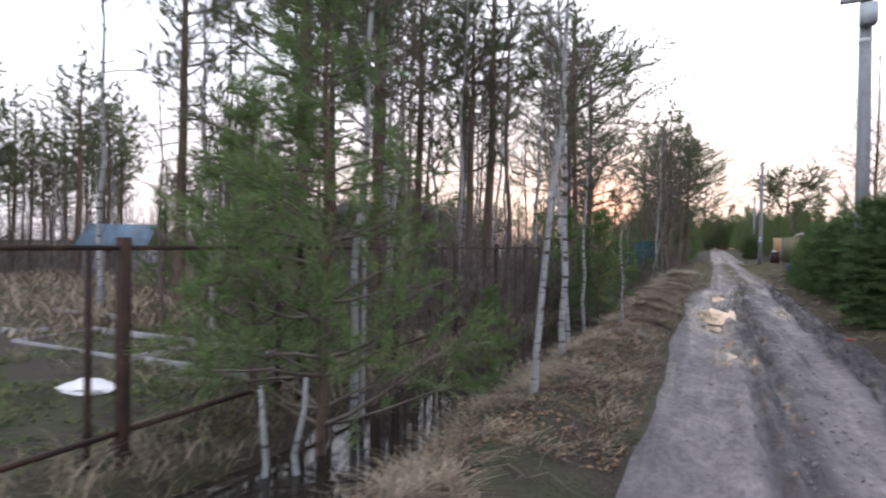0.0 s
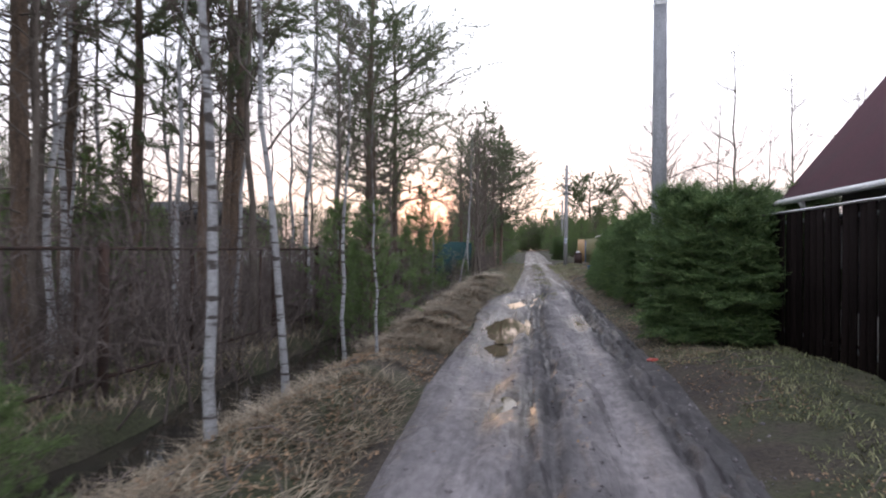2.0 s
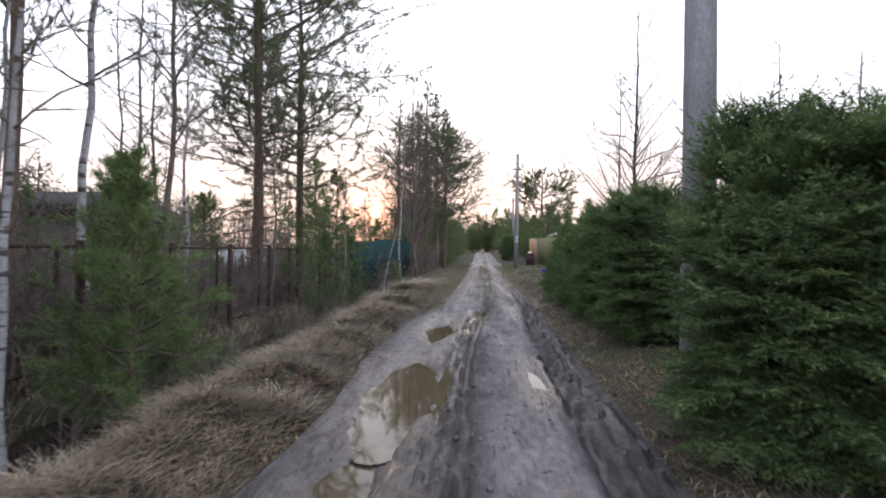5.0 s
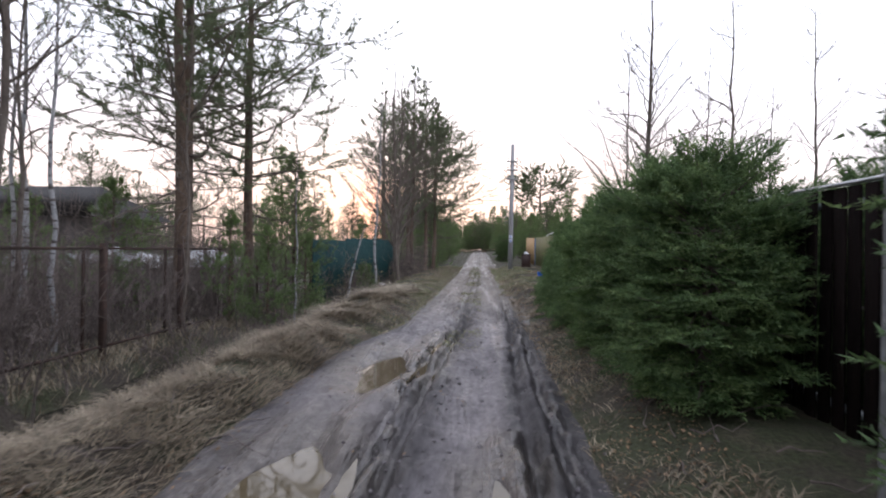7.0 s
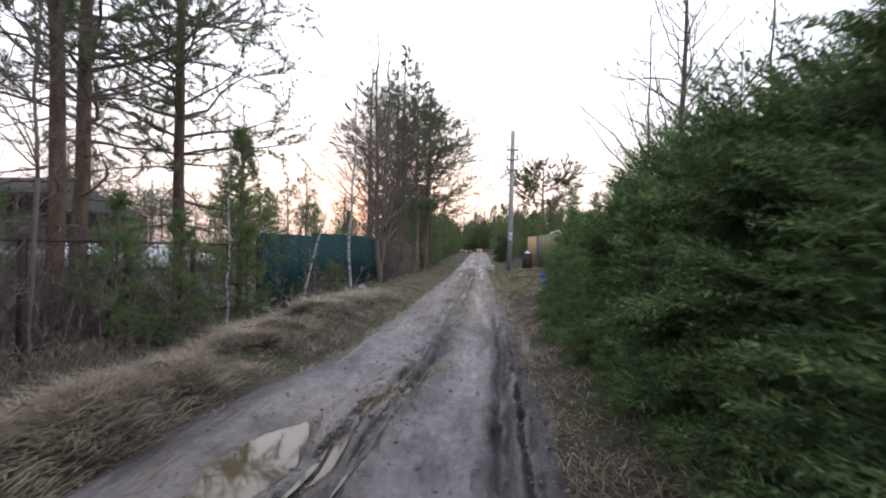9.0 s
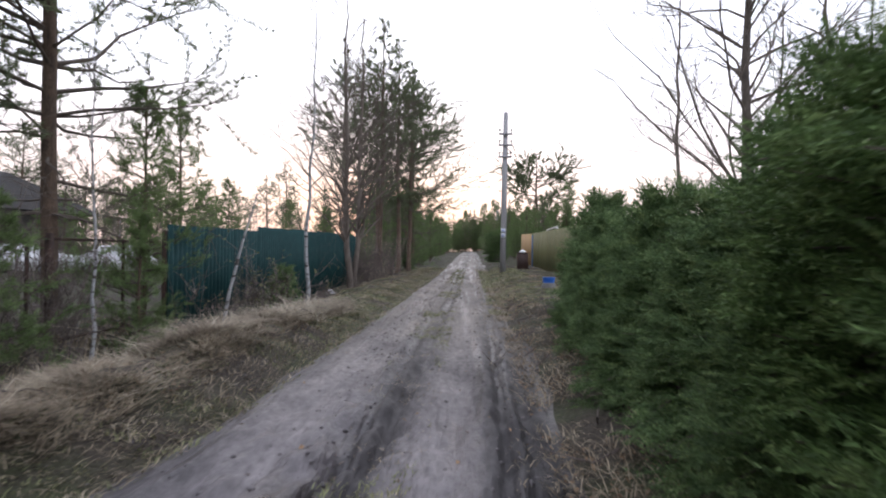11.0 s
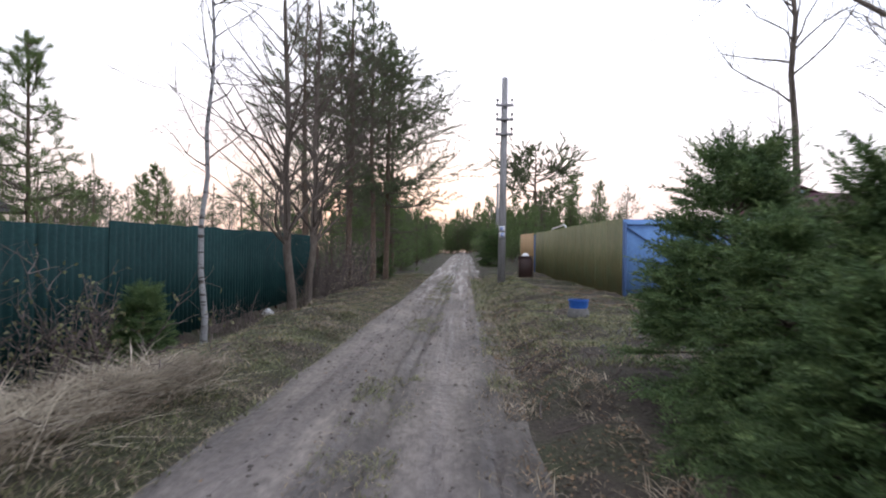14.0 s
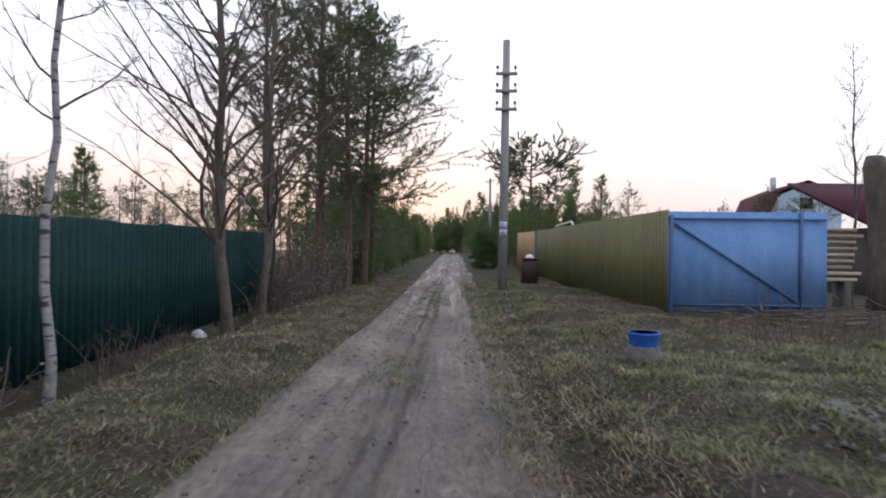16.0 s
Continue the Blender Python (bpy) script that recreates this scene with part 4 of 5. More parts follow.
for _ in range(26):
    low.append((r.uniform(-15, -7), r.uniform(10, 26), int(r.integers(0, 3)), r.uniform(0.4, 0.8), r.uniform(0, 360)))
scatter(YOUNGS, low)
scatter(THICKETS, [(r.uniform(-30, -10), r.uniform(11, 58), int(r.integers(0, 2)), r.uniform(0.9, 1.3), r.uniform(0, 360)) for _ in range(70)]
        + [(r.uniform(-60, -27), r.uniform(-5, 70), int(r.integers(0, 2)), r.uniform(1.3, 2.0), r.uniform(0, 360)) for _ in range(60)]
        + [(r.uniform(6, 40), r.uniform(58, 100), int(r.integers(0, 2)), r.uniform(0.8, 1.3), r.uniform(0, 360)) for _ in range(30)])
discard(PINES + YOUNGS + BIRCHES + ALDERS + BRUSH + THICKETS)

# ---- hedges on the right of the road ----
HEDGE_LABEL = "dense dark green clipped spruce hedge plant"
box_form = lambda q: 0.78 * min(1, (1.04 - q) / 0.22) ** 0.6 * (0.72 + 0.28 * min(1, q / 0.25))
slim_form = lambda q: 0.46 * min(1, (1.04 - q) / 0.22) ** 0.6
bush_form = lambda q: 1.0 * (1 - q) ** 0.85 * (0.85 + 0.15 * min(1, q / 0.15)) + 0.05


def make_spruce(seed, h, form, count, label, needles):
    t, i, c = spruce(seed, h, form, count)
    return tree_thing("spruce_bush", (("trunk", t, M_TWIG), ("branchwork", i, M_TWIG), ("crown", c, needles)), (0, 0, 0), label, "hedge plant", "spruces along the fence")


SPRUCES = [make_spruce(61, 2.1, box_form, 165, HEDGE_LABEL, M_SPRUCE), make_spruce(62, 2.0, box_form, 165, HEDGE_LABEL, M_SPRUCE),
           make_spruce(63, 1.95, bush_form, 145, "bushy dark green spruce with a pointed top", M_SPRUCE), make_spruce(64, 2.0, box_form, 175, "lighter green bushy hedge plant", M_THUJA),
           make_spruce(65, 2.15, slim_form, 170, "slim clipped spruce growing against the pole", M_SPRUCE)]
scatter(SPRUCES, ((2.95, 11.85, 1, 0.84, 0), (2.78, 12.3, 4, 0.92, 0), (3.2, 53, 0, 0.85, 0), (-2.1, 46.6, 2, 0.9, 100), (3.25, 11.7, 0, 0.9, 70), (3.45, 12.1, 1, 0.9, 90), (3.1, 15.8, 0, 0.84, 40), (3.2, 16.8, 1, 0.86, 130), (3.15, 17.7, 0, 0.82, 220), (3.15, 18.6, 3, 0.82, 10),
                  (3.2, 19.5, 3, 0.78, 100), (3.25, 20.4, 2, 0.74, 300), (3.25, 21.3, 2, 0.66, 60), (3.25, 22.1, 2, 0.70, 150), (3.3, 22.9, 2, 0.66, 240), (3.3, 23.7, 2, 0.62, 20), (3.35, 24.6, 2, 0.64, 200), (3.35, 25.4, 2, 0.58, 110),
                  (2.95, 19.9, 2, 0.52, 80), (2.95, 20.8, 2, 0.5, 190), (2.95, 21.7, 2, 0.5, 280), (3.0, 22.6, 2, 0.5, 40), (3.0, 23.4, 2, 0.48, 120), (3.05, 24.3, 2, 0.48, 220), (3.75, 26.8, 2, 0.88, 330), (-2.6, 30.0, 2, 0.58, 0), (4.2, 17.6, 2, 0.85, 70), (4.1, 20.9, 2, 0.66, 170), (4.0, 16.6, 1, 0.8, 10), (4.0, 22.5, 2, 0.6, 30), (4.85, 12.9, 0, 0.95, 30), (4.9, 14.0, 1, 0.92, 120), (4.85, 15.1, 0, 0.88, 210), (4.9, 16.2, 1, 0.88, 310)))
discard(SPRUCES)

# ---- poles ----
def pole(at, h, r0, r1, label, lean=0.0, square=False):
    t = thing("utility_pole", at, label, "utility pole", "poles along the road")
    b = Build()
    tube(b, [(0, 0, -0.4), (lean * h * 0.5, 0, h * 0.5), (lean * h, 0, h)], [r0, (r0 + r1) / 2, r1], 4 if square else 14, turn=math.pi / 4 if square else 0.0, caps=True)
    part("shaft", b, M_CEMENT if square else M_POLE, t, smooth=False)
    return t


def crossarm(t, x, z, half, depth=-0.1):
    b = Build()
    block(b, (x - half, depth - 0.04, z - 0.04), (x + half, depth + 0.04, z + 0.04), 0.008)
    arm = part("crossarm", b, M_POLE, t)
    for s in (-1, 1):
        b = Build()
        tube(b, [(x + s * (half - 0.05), depth, z + 0.04), (x + s * (half - 0.05), depth, z + 0.12), (x + s * (half - 0.05), depth, z + 0.14), (x + s * (half - 0.05), depth, z + 0.21)], [0.012, 0.012, 0.045, 0.03], 8, caps=True)
        part("insulator", b, M_CONCRETE, arm, "small ceramic insulator")
    return arm


pa = pole((2.6, 12.9, H(2.6, 12.9)), 6.25, 0.15, 0.115, "square grey concrete pole with a steel box near its top", square=True)
crossarm(pa, 0, 5.98, 0.42)
b = Build()
block(b, (-0.13, -0.3, 5.45), (0.13, -0.1, 5.85), 0.02)
part("junction_box", b, M_STEEL, pa, "grey steel box")
b = Build()
tube(b, [(0, 0, 5.2), (0, 0, 5.26)], [0.135, 0.134], 4, turn=math.pi / 4)
part("band", b, M_WHITE, pa, "pale steel band")
pb = pole((2.93, 40.4, H(2.93, 40.4)), 6.5, 0.125, 0.095, "tall weathered wooden pole with three crossarms", 0.008)
for z in (5.6, 5.15, 4.68):
    crossarm(pb, 0.008 * z, z, 0.28, -0.13)
for z in (1.42, 1.62):
    b = Build()
    block(b, (-0.085, -0.155, z), (0.085, -0.142, z + 0.15))
    plate = part("number_plate", b, M_WHITE, pb, "small pale plate with blue bars")
    for k in range(3):
        part("bar", block(Build(), (-0.06, -0.16, z + 0.025 + 0.04 * k), (0.06 - 0.03 * (k % 2), -0.1555, z + 0.045 + 0.04 * k)), M_BUCKET, plate)
pole((4.6, 72, H(4.6, 72)), 6.6, 0.13, 0.1, "distant wooden pole by the road")
pole((5.2, 96, H(5.2, 96)), 6.6, 0.13, 0.1, "distant wooden pole by the road")

# ---- fences and gates ----
f = thing("iron_fence", (-3.9, 0, 0), "rusty iron frame fence without its mesh", "fence")
for y in np.arange(-3.3, 27.5, 2.0):
    z0 = H(-3.9, y)
    b = Build()
    block(b, (-0.04, y - 0.04, z0 - 0.3), (0.04, y + 0.04, 1.52), 0.006)
    part("post", b, M_RUST, f)
    b = Build()
    block(b, (-0.21, y - 0.16, z0 - 0.3), (-0.17, y - 0.12, 1.44), 0.005)
    part("stake", b, M_RUST, f)
    for z in (0.08, 1.44):
        b = Build()
        beam(b, (0.0, y + 0.042, z), (0.0, y + 1.958, z), 0.035)
        part("rail", b, M_RUST, f)


def wave_sheet(length, h, pitch=0.15, deep=0.03, lo=0.0):
    """A corrugated steel sheet along +y with its foot at z lo."""
    n = int(length / pitch * 8)
    u = np.linspace(0, length, n + 1)
    ph = (u / pitch) % 1
    x = deep * np.clip(np.abs(((ph + 0.25) % 1) * 4 - 2) - 1, -0.6, 0.6) / 0.6
    b = Build()
    top = h
    v = np.concatenate([np.column_stack([x, u, np.full(n + 1, lo)]), np.column_stack([x, u, np.full(n + 1, top)]), np.column_stack([x - 0.004, u, np.full(n + 1, lo)]), np.column_stack([x - 0.004, u, np.full(n + 1, top)])])
    i = np.arange(n)
    m = n + 1
    q = [np.stack([i, i + 1, m + i + 1, m + i], -1), np.stack([2 * m + i + 1, 2 * m + i, 3 * m + i, 3 * m + i + 1], -1), np.stack([m + i, m + i + 1, 3 * m + i + 1, 3 * m + i], -1), np.stack([i + 1, i, 2 * m + i, 2 * m + i + 1], -1)]
    return b.add(v, np.concatenate(q))


def sheet_fence(x, y0, y1, h, material, label, foot=0.1, dx=0.0):
    t = thing("sheet_fence", (x, y0, 0), label, "fence")
    n = max(1, round((y1 - y0) / 1.2))
    w = (y1 - y0) / n
    me = wave_sheet(w + 0.02, h).mesh("sheet", material)
    for i in range(n):
        yy = y0 + (i + 0.5) * w
        part("sheet", me, None, t, at=pose(dx * i * w, i * w, float(rise(yy)) + foot + rng.uniform(-0.015, 0.015), 0, 0, math.degrees(-math.atan(dx))))
        b = Build()
        block(b, (-0.09 if x < 0 else 0.03, -0.03, -0.2), (-0.03 if x < 0 else 0.09, 0.03, h - 0.05), 0.006)
        part("post", b, M_RUST if x < 0 else M_BLUEDARK, t, at=(dx * i * w, i * w, float(rise(yy)) + foot - 0.05))
    return t


sheet_fence(-3.3, 26.5, 30.3, 1.86, M_GREEN, "dark green corrugated steel fence, its lower stretch", -0.34)
sheet_fence(-3.3, 30.36, 41.2, 1.96, M_GREEN, "dark green corrugated steel fence on a ditch edge", -0.33)
sheet_fence(5.45, 35.8, 49.0, 1.95, M_OLIVE, "olive yellow corrugated steel fence", 0.06, -0.025)
sheet_fence(5.0, 49.1, 55.0, 1.9, M_TAN, "tan corrugated steel fence", 0.1)

t = thing("board_fence", (3.75, 0, 0), "dark brown board fence with a pale top rail", "fence")
me = block(Build(), (-0.012, 0, 0.2), (0.012, 0.112, 1.95), 0.003).mesh("board", M_BOARD)
y = 3.0
while y < 17.6:
    part("board", me, None, t, at=pose(0, y, rng.uniform(-0.012, 0.004), 0, rng.normal(0, 0.3), rng.normal(0, 0.5)))
    y += 0.16
for y in np.arange(3.0, 17.5, 2.4):
    b = Build()
    block(b, (-0.03, y, 1.956), (0.04, min(y + 2.4, 17.7) - 0.004, 1.976), 0.004)
    part("top_rail", b, M_WHITE, t, "pale metal top rail")
    for z in (0.45, 1.84):
        b = Build()
        beam(b, (0.05, y, z), (0.05, min(y + 2.4, 17.7) - 0.004, z), 0.045)
        part("rail", b, M_STEEL, t)
    b = Build()
    block(b, (0.08, y - 0.04, -0.2), (0.16, y + 0.04, 1.9), 0.006)
    part("post", b, M_BOARD, t)

# blue gate
t = thing("blue_gate", (5.5, 36.0, 0.39), "blue painted steel gate leaf standing open", "gate")
g = wave_sheet(2.88, 1.88, 0.3, 0.006).mesh("leaf_sheet", M_BLUE)
part("leaf_sheet", g, None, t, at=pose(0, 0.03, 0, 0, 0, -90))
for p, q in (((0, 0, 1.75), (2.85, 0, 1.75)), ((0, 0, 0.2), (2.85, 0, 0.2)), ((0.05, 0, 1.72), (2.38, 0, 0.23))):
    part("brace", beam(Build(), p, q, 0.034), M_BLUEDARK, t)
for x in (0.0, 2.4):
    part("upright", beam(Build(), (x, 0.0, -0.25 if x == 0 else -0.1), (x, 0.0, 1.88), 0.045), M_BLUEDARK, t)

# ---- houses ----
PIPE_Y = 11.86
t = thing("red_roofed_house", (4.3, 0, 0), "low house with a steep dark red sheet roof", "house")
b = Build()
v = [(0, 4, 2.26), (0, 12.6, 2.26), (3.5, 12.6, 6.7), (3.5, 4, 6.7), (0, 4, 2.2), (0, 12.6, 2.2), (3.5, 12.6, 6.64), (3.5, 4, 6.64), (7, 12.6, 2.26), (7, 4, 2.26)]
b.add(v, [(0, 1, 2, 3), (4, 7, 6, 5), (0, 4, 5, 1), (1, 5, 6, 2), (3, 2, 8, 9), (0, 3, 7, 4)])
part("roof", b, M_REDROOF, t)
part("wall", block(Build(), (0.5, 4.4, 0), (6.5, 11.9, 2.6)), M_DARKWALL, t)
part("plinth", block(Build(), (0.46, 4.36, 0), (6.54, 11.94, 0.66), 0.01), M_PLINTH, t, "pale rendered plinth")
part("downpipe", tube(Build(), [(-0.05, PIPE_Y, 2.18), (0.0, PIPE_Y, 2.06), (0.40, PIPE_Y, 1.92), (0.44, PIPE_Y, 1.8), (0.44, PIPE_Y, 1.25), (0.40, PIPE_Y, 1.18)], [0.04] * 6, 8), M_WHITE, t, "white downpipe")
part("gutter", tube(Build(), [(-0.05, 4, 2.2), (-0.05, 12.65, 2.2)], [0.045, 0.045], 8, caps=True), M_WHITE, t, "white gutter")

t = thing("large_house", (-30, 47, 0), "large dark house with a grey hipped roof", "house")
part("wall", block(Build(), (-7, -4, -0.3), (7.2, 4, 3.2)), M_DARKWALL, t)
part("roof", Build().add([(-8, -4.6, 3.2), (8.6, -4.6, 3.2), (8.6, 4.6, 3.2), (-8, 4.6, 3.2), (-5, 0, 5.4), (6.0, 0, 5.4)], [(0, 1, 5, 4), (2, 3, 4, 5), (3, 2, 1, 0)]).add([(8.6, -4.6, 3.2), (8.6, 4.6, 3.2), (6.0, 0, 5.4), (-8, -4.6, 3.2), (-8, 4.6, 3.2), (-5, 0, 5.4)], [(0, 1, 2), (4, 3, 5)]), M_SLATE, t)

# ---- things along the right side ----
def lathe(profile, sides=20):
    b = Build()
    tube(b, [(0, 0, z) for _, z in profile], [r for r, _ in profile], sides)
    return b


t = thing("rubbish_bin", (3.92, 42.5, H(3.92, 42.5)), "dark brown metal bin with a pale bag inside", "bin")
b = Build()
block(b, (-0.24, -0.22, 0.0), (0.24, 0.22, 0.74), 0.05)
part("body", b, M_BROWN, t)
for s in (-1, 1):
    part("foot", block(Build(), (s * 0.16 - 0.03, -0.2, -0.12), (s * 0.16 + 0.03, 0.2, 0.0), 0.008), M_RUST, t)
b = Build()
block(b, (-0.26, -0.24, 0.74), (0.26, 0.24, 0.78), 0.012)
part("rim", b, M_BROWN, t)
part("bag", lathe([(0.001, 0.76), (0.15, 0.78), (0.13, 0.83), (0.07, 0.88), (0.001, 0.90)], 9), M_WHITE, t, "pale crumpled bag")

t = thing("well_tub", (3.55, 31.4, H(3.55, 31.4)), "blue plastic tub on a grey concrete ring", "tub")
part("ring", lathe([(0.001, -0.06), (0.2, -0.06), (0.17, 0.05), (0.15, 0.14), (0.13, 0.15), (0.001, 0.15)]), M_CONCRETE, t)
part("tub", lathe([(0.135, 0.14), (0.15, 0.25), (0.16, 0.262), (0.16, 0.28), (0.14, 0.28), (0.13, 0.18), (0.001, 0.17)]), M_BUCKET, t, "bright blue plastic tub")

t = thing("cut_tree_trunk", (9.75, 36.6, H(9.75, 36.6)), "thick cut-off tree trunk beside the gate", "tree")
tagged(part("trunk", tube(Build(), [(0, 0, -0.2), (0.03, 0, 0.8), (-0.05, 0.02, 2.0), (-0.12, 0, 2.75), (-0.1, 0, 2.95)], [0.26, 0.2, 0.17, 0.2, 0.16], 10, caps=True), M_TWIG, t, smooth=True))

t = thing("plank_stack", (9.75, 37.6, 0.35), "stack of pale raw planks by the shed", "planks")
for i in range(9):
    for j in range(2):
        b = Build()
        block(b, (-0.55 + rng.normal(0, 0.05), j * 0.2, 0.62 + i * 0.13), (0.25 + rng.normal(0, 0.08), j * 0.2 + 0.17, 0.68 + i * 0.13), 0.004)
        part("plank", b, M_WOOD, t)
for x in (-0.4, 0.1):
    part("bearer", block(Build(), (x - 0.06, -0.02, -0.2), (x + 0.06, 0.4, 0.61), 0.008), M_CONCRETE, t, "grey block")

t = thing("garden_shed", (15.9, 42.0, 0.2), "low dark wooden shed with a dark red roof", "shed")
part("wall", block(Build(), (-3.2, -1.5, -0.2), (3.2, 1.5, 2.05)), M_DARKWALL, t)
part("roof", Build().add([(-3.6, -1.9, 2.05), (3.6, -1.9, 2.05), (3.6, 1.9, 3.6), (-3.6, 1.9, 3.6), (-3.6, -1.9, 1.95), (3.6, -1.9, 1.95), (3.6, 1.9, 3.5), (-3.6, 1.9, 3.5)],
     [(0, 1, 2, 3), (7, 6, 5, 4), (0, 4, 5, 1), (1, 5, 6, 2), (2, 6, 7, 3), (3, 7, 4, 0)]), M_REDROOF, t)
part("door", block(Build(), (-2.4, -1.53, -0.1), (-1.5, -1.502, 1.8), 0.004), M_BOARD, t)

# far house with a gambrel roof
t = thing("gambrel_house", (30.0, 71.3, 1.8), "pale blue house with a dark red gambrel roof", "house", turn=-8)
prof = [(-2.6, 3.2), (-1.9, 4.6), (0, 5.4), (1.9, 4.6), (2.6, 3.2)]
b = Build()
v = [(x, y, z) for y in (0, 8) for x, z in [(-2.5, -2.1), *prof, (2.5, -2.1)]]
b.add(v, [(0, 1, 8, 7), (6, 13, 12, 5)])
b.f.append(np.array([[6, 5, 4, 3, 2, 1, 0], [7, 8, 9, 10, 11, 12, 13]]))
part("wall", b, M_PALEWALL, t)
out = [(-2.85, 3.0), (-2.1, 4.75), (0, 5.6), (2.1, 4.75), (2.85, 3.0)]
b = Build()
v = [(x, y, z + dz) for dz in (0, 0.1) for y in (-0.35, 8.3) for x, z in out]
b.add(v, [(10 + i, 11 + i, 16 + i, 15 + i) for i in range(4)] + [(i + 1, i, 5 + i, 6 + i) for i in range(4)] + [(i, i + 1, 11 + i, 10 + i) for i in range(4)] + [(6 + i, 5 + i, 15 + i, 16 + i) for i in range(4)])
part("roof", b, M_REDROOF, t)
w = part("window", block(Build(), (-0.5, -0.05, 3.4), (0.5, -0.004, 4.3), 0.006), M_BROWN, t)
part("pane", block(Build(), (-0.4, -0.06, 3.5), (0.4, -0.052, 4.2)), M_DGLASS, w)
part("chimney", block(Build(), (-1.3, 3.4, 4.9), (-0.9, 3.8, 6.4), 0.02), M_STEEL, t)

# white pipe frame behind the olive fence
t = thing("pipe_frame", (5.8, 49.0, H(5.8, 49.0)), "white bent pipe standing behind the olive fence", "pipe")
part("pipe", tube(Build(), [(0, 0, -0.1), (0, 0, 1.9), (0.05, -0.25, 2.02), (0.3, -1.9, 2.12), (0.32, -2.1, 2.05), (0.32, -2.1, -0.1)], [0.035] * 6, 8), M_WHITE, t, smooth=True)

# sticks under the gate, dead stalks
t = thing("brush_pile", (7.3, 34.9, H(7.3, 34.9)), "heap of cut branches lying under the gate", "branches")
r = np.random.default_rng(91)
for i in range(46):
    p = np.array([r.uniform(-1.6, 2.0), r.uniform(-0.9, 0.9), r.uniform(0.0, 0.22)])
    a = r.normal(0, 0.5) + (0 if r.random() < 0.75 else 1.5)
    part("branch", tube(Build(), limb(r, p, (math.cos(a), math.sin(a), r.normal(0, 0.08)), r.uniform(0.7, 1.9), 5, 0.12, -0.01), np.linspace(0.018, 0.006, 6) * r.uniform(0.5, 1.3), 5), M_TWIG, t)
t = thing("dead_stalks", (6.6, 33.3, H(6.6, 33.3)), "upright dead weed stalks in front of the gate", "weeds")
b = Build()
for i in range(70):
    p = np.array([r.uniform(-1.2, 2.2), r.uniform(-0.8, 0.9), -0.03])
    tube(b, limb(r, p, (*r.normal(0, 0.18, 2), 1), r.uniform(0.3, 0.85), 4, 0.06, 0.0), np.linspace(0.008, 0.003, 5), 4)
tagged(part("stalk_tangle", b, M_BRUSH, t), kind="stuff")


def crumple(name, at, size, material, label, category, seed):
    """A crumpled bag or sheet: a lumpy closed shape."""
    r = np.random.default_rng(seed)
    bm = bmesh.new()
    bmesh.ops.create_icosphere(bm, subdivisions=2, radius=1.0)
    for v in bm.verts:
        k = r.uniform(0.65, 1.1)
        v.co = Vector((v.co.x * size[0] * k, v.co.y * size[1] * k, max(-0.5, v.co.z) * size[2] * k))
    me = bpy.data.meshes.new(name)
    bm.to_mesh(me)
    bm.free()
    me.materials.append(material)
    tagged(part(name, me, at=(at[0], at[1], H(at[0], at[1]) + size[2] * 0.35)), label, category)


crumple("plastic_bag", (-3.05, 36.1), (0.15, 0.1, 0.14), M_WHITE, "crumpled white plastic bag lying in the ditch", "bag", 1)
crumple("plastic_sheet", (4.4, 29.9), (0.12, 0.1, 0.05), M_CONCRETE, "crumpled pale plastic sheet on the grass", "rubbish", 2)
crumple("red_wrapper", (2.1, 10.9), (0.09, 0.04, 0.03), M_RED, "red plastic wrapper lying by the hedge", "rubbish", 3)
crumple("white_sheet", (-5.95, 3.75), (0.45, 0.22, 0.07), M_WHITE, "white sheet of plastic on the grass plot", "rubbish", 4)
crumple("bottle_rubbish", (-3.05, 2.45), (0.1, 0.1, 0.08), mat("yellow_plastic", ((0.45, 0.36, 0.03), (0.55, 0.45, 0.05)), 4, rough=0.5), "yellow plastic lump by the fence foot", "rubbish", 5)
crumple("foam_block", (-2.55, 6.1), (0.11, 0.09, 0.13), M_WHITE, "pale foam block at the ditch edge", "rubbish", 6)

# ---- plots and things on the left ----
for i, (x0, y0, x1, y1) in enumerate(((-9.6, 4.9, -7.0, 6.0), (-6.7, 5.0, -4.9, 5.9), (-13, 5.5, -10.5, 7.2))):
    t = thing("garden_bed", ((x0 + x1) / 2, (y0 + y1) / 2, -0.15), "dark bare garden bed edged with pale boards", "garden bed")
    hx, hy = (x1 - x0) / 2, (y1 - y0) / 2
    n = 14
    X, Y = np.meshgrid(np.linspace(-hx, hx, n), np.linspace(-hy, hy, n))
    Z = 0.07 + 0.10 * (vnoise(X + x0, Y, 0.25, 4) - 0.5)
    ii = np.arange(n - 1)[:, None] * n + np.arange(n - 1)[None]
    part("soil", Build().add(np.stack([X, Y, Z], -1), np.stack([ii, ii + 1, ii + n + 1, ii + n], -1).reshape(-1, 4)), M_SOIL, t, "dark soil", smooth=True)
    for lo, hi in (((-hx - 0.04, -hy - 0.04, -0.1), (hx + 0.04, -hy, 0.10)), ((-hx - 0.04, hy, -0.1), (hx + 0.04, hy + 0.04, 0.16)), ((-hx - 0.04, -hy, -0.1), (-hx, hy, 0.10)), ((hx, -hy, -0.1), (hx + 0.04, hy, 0.10))):
        part("board", block(Build(), lo, hi, 0.006), M_POLE, t)

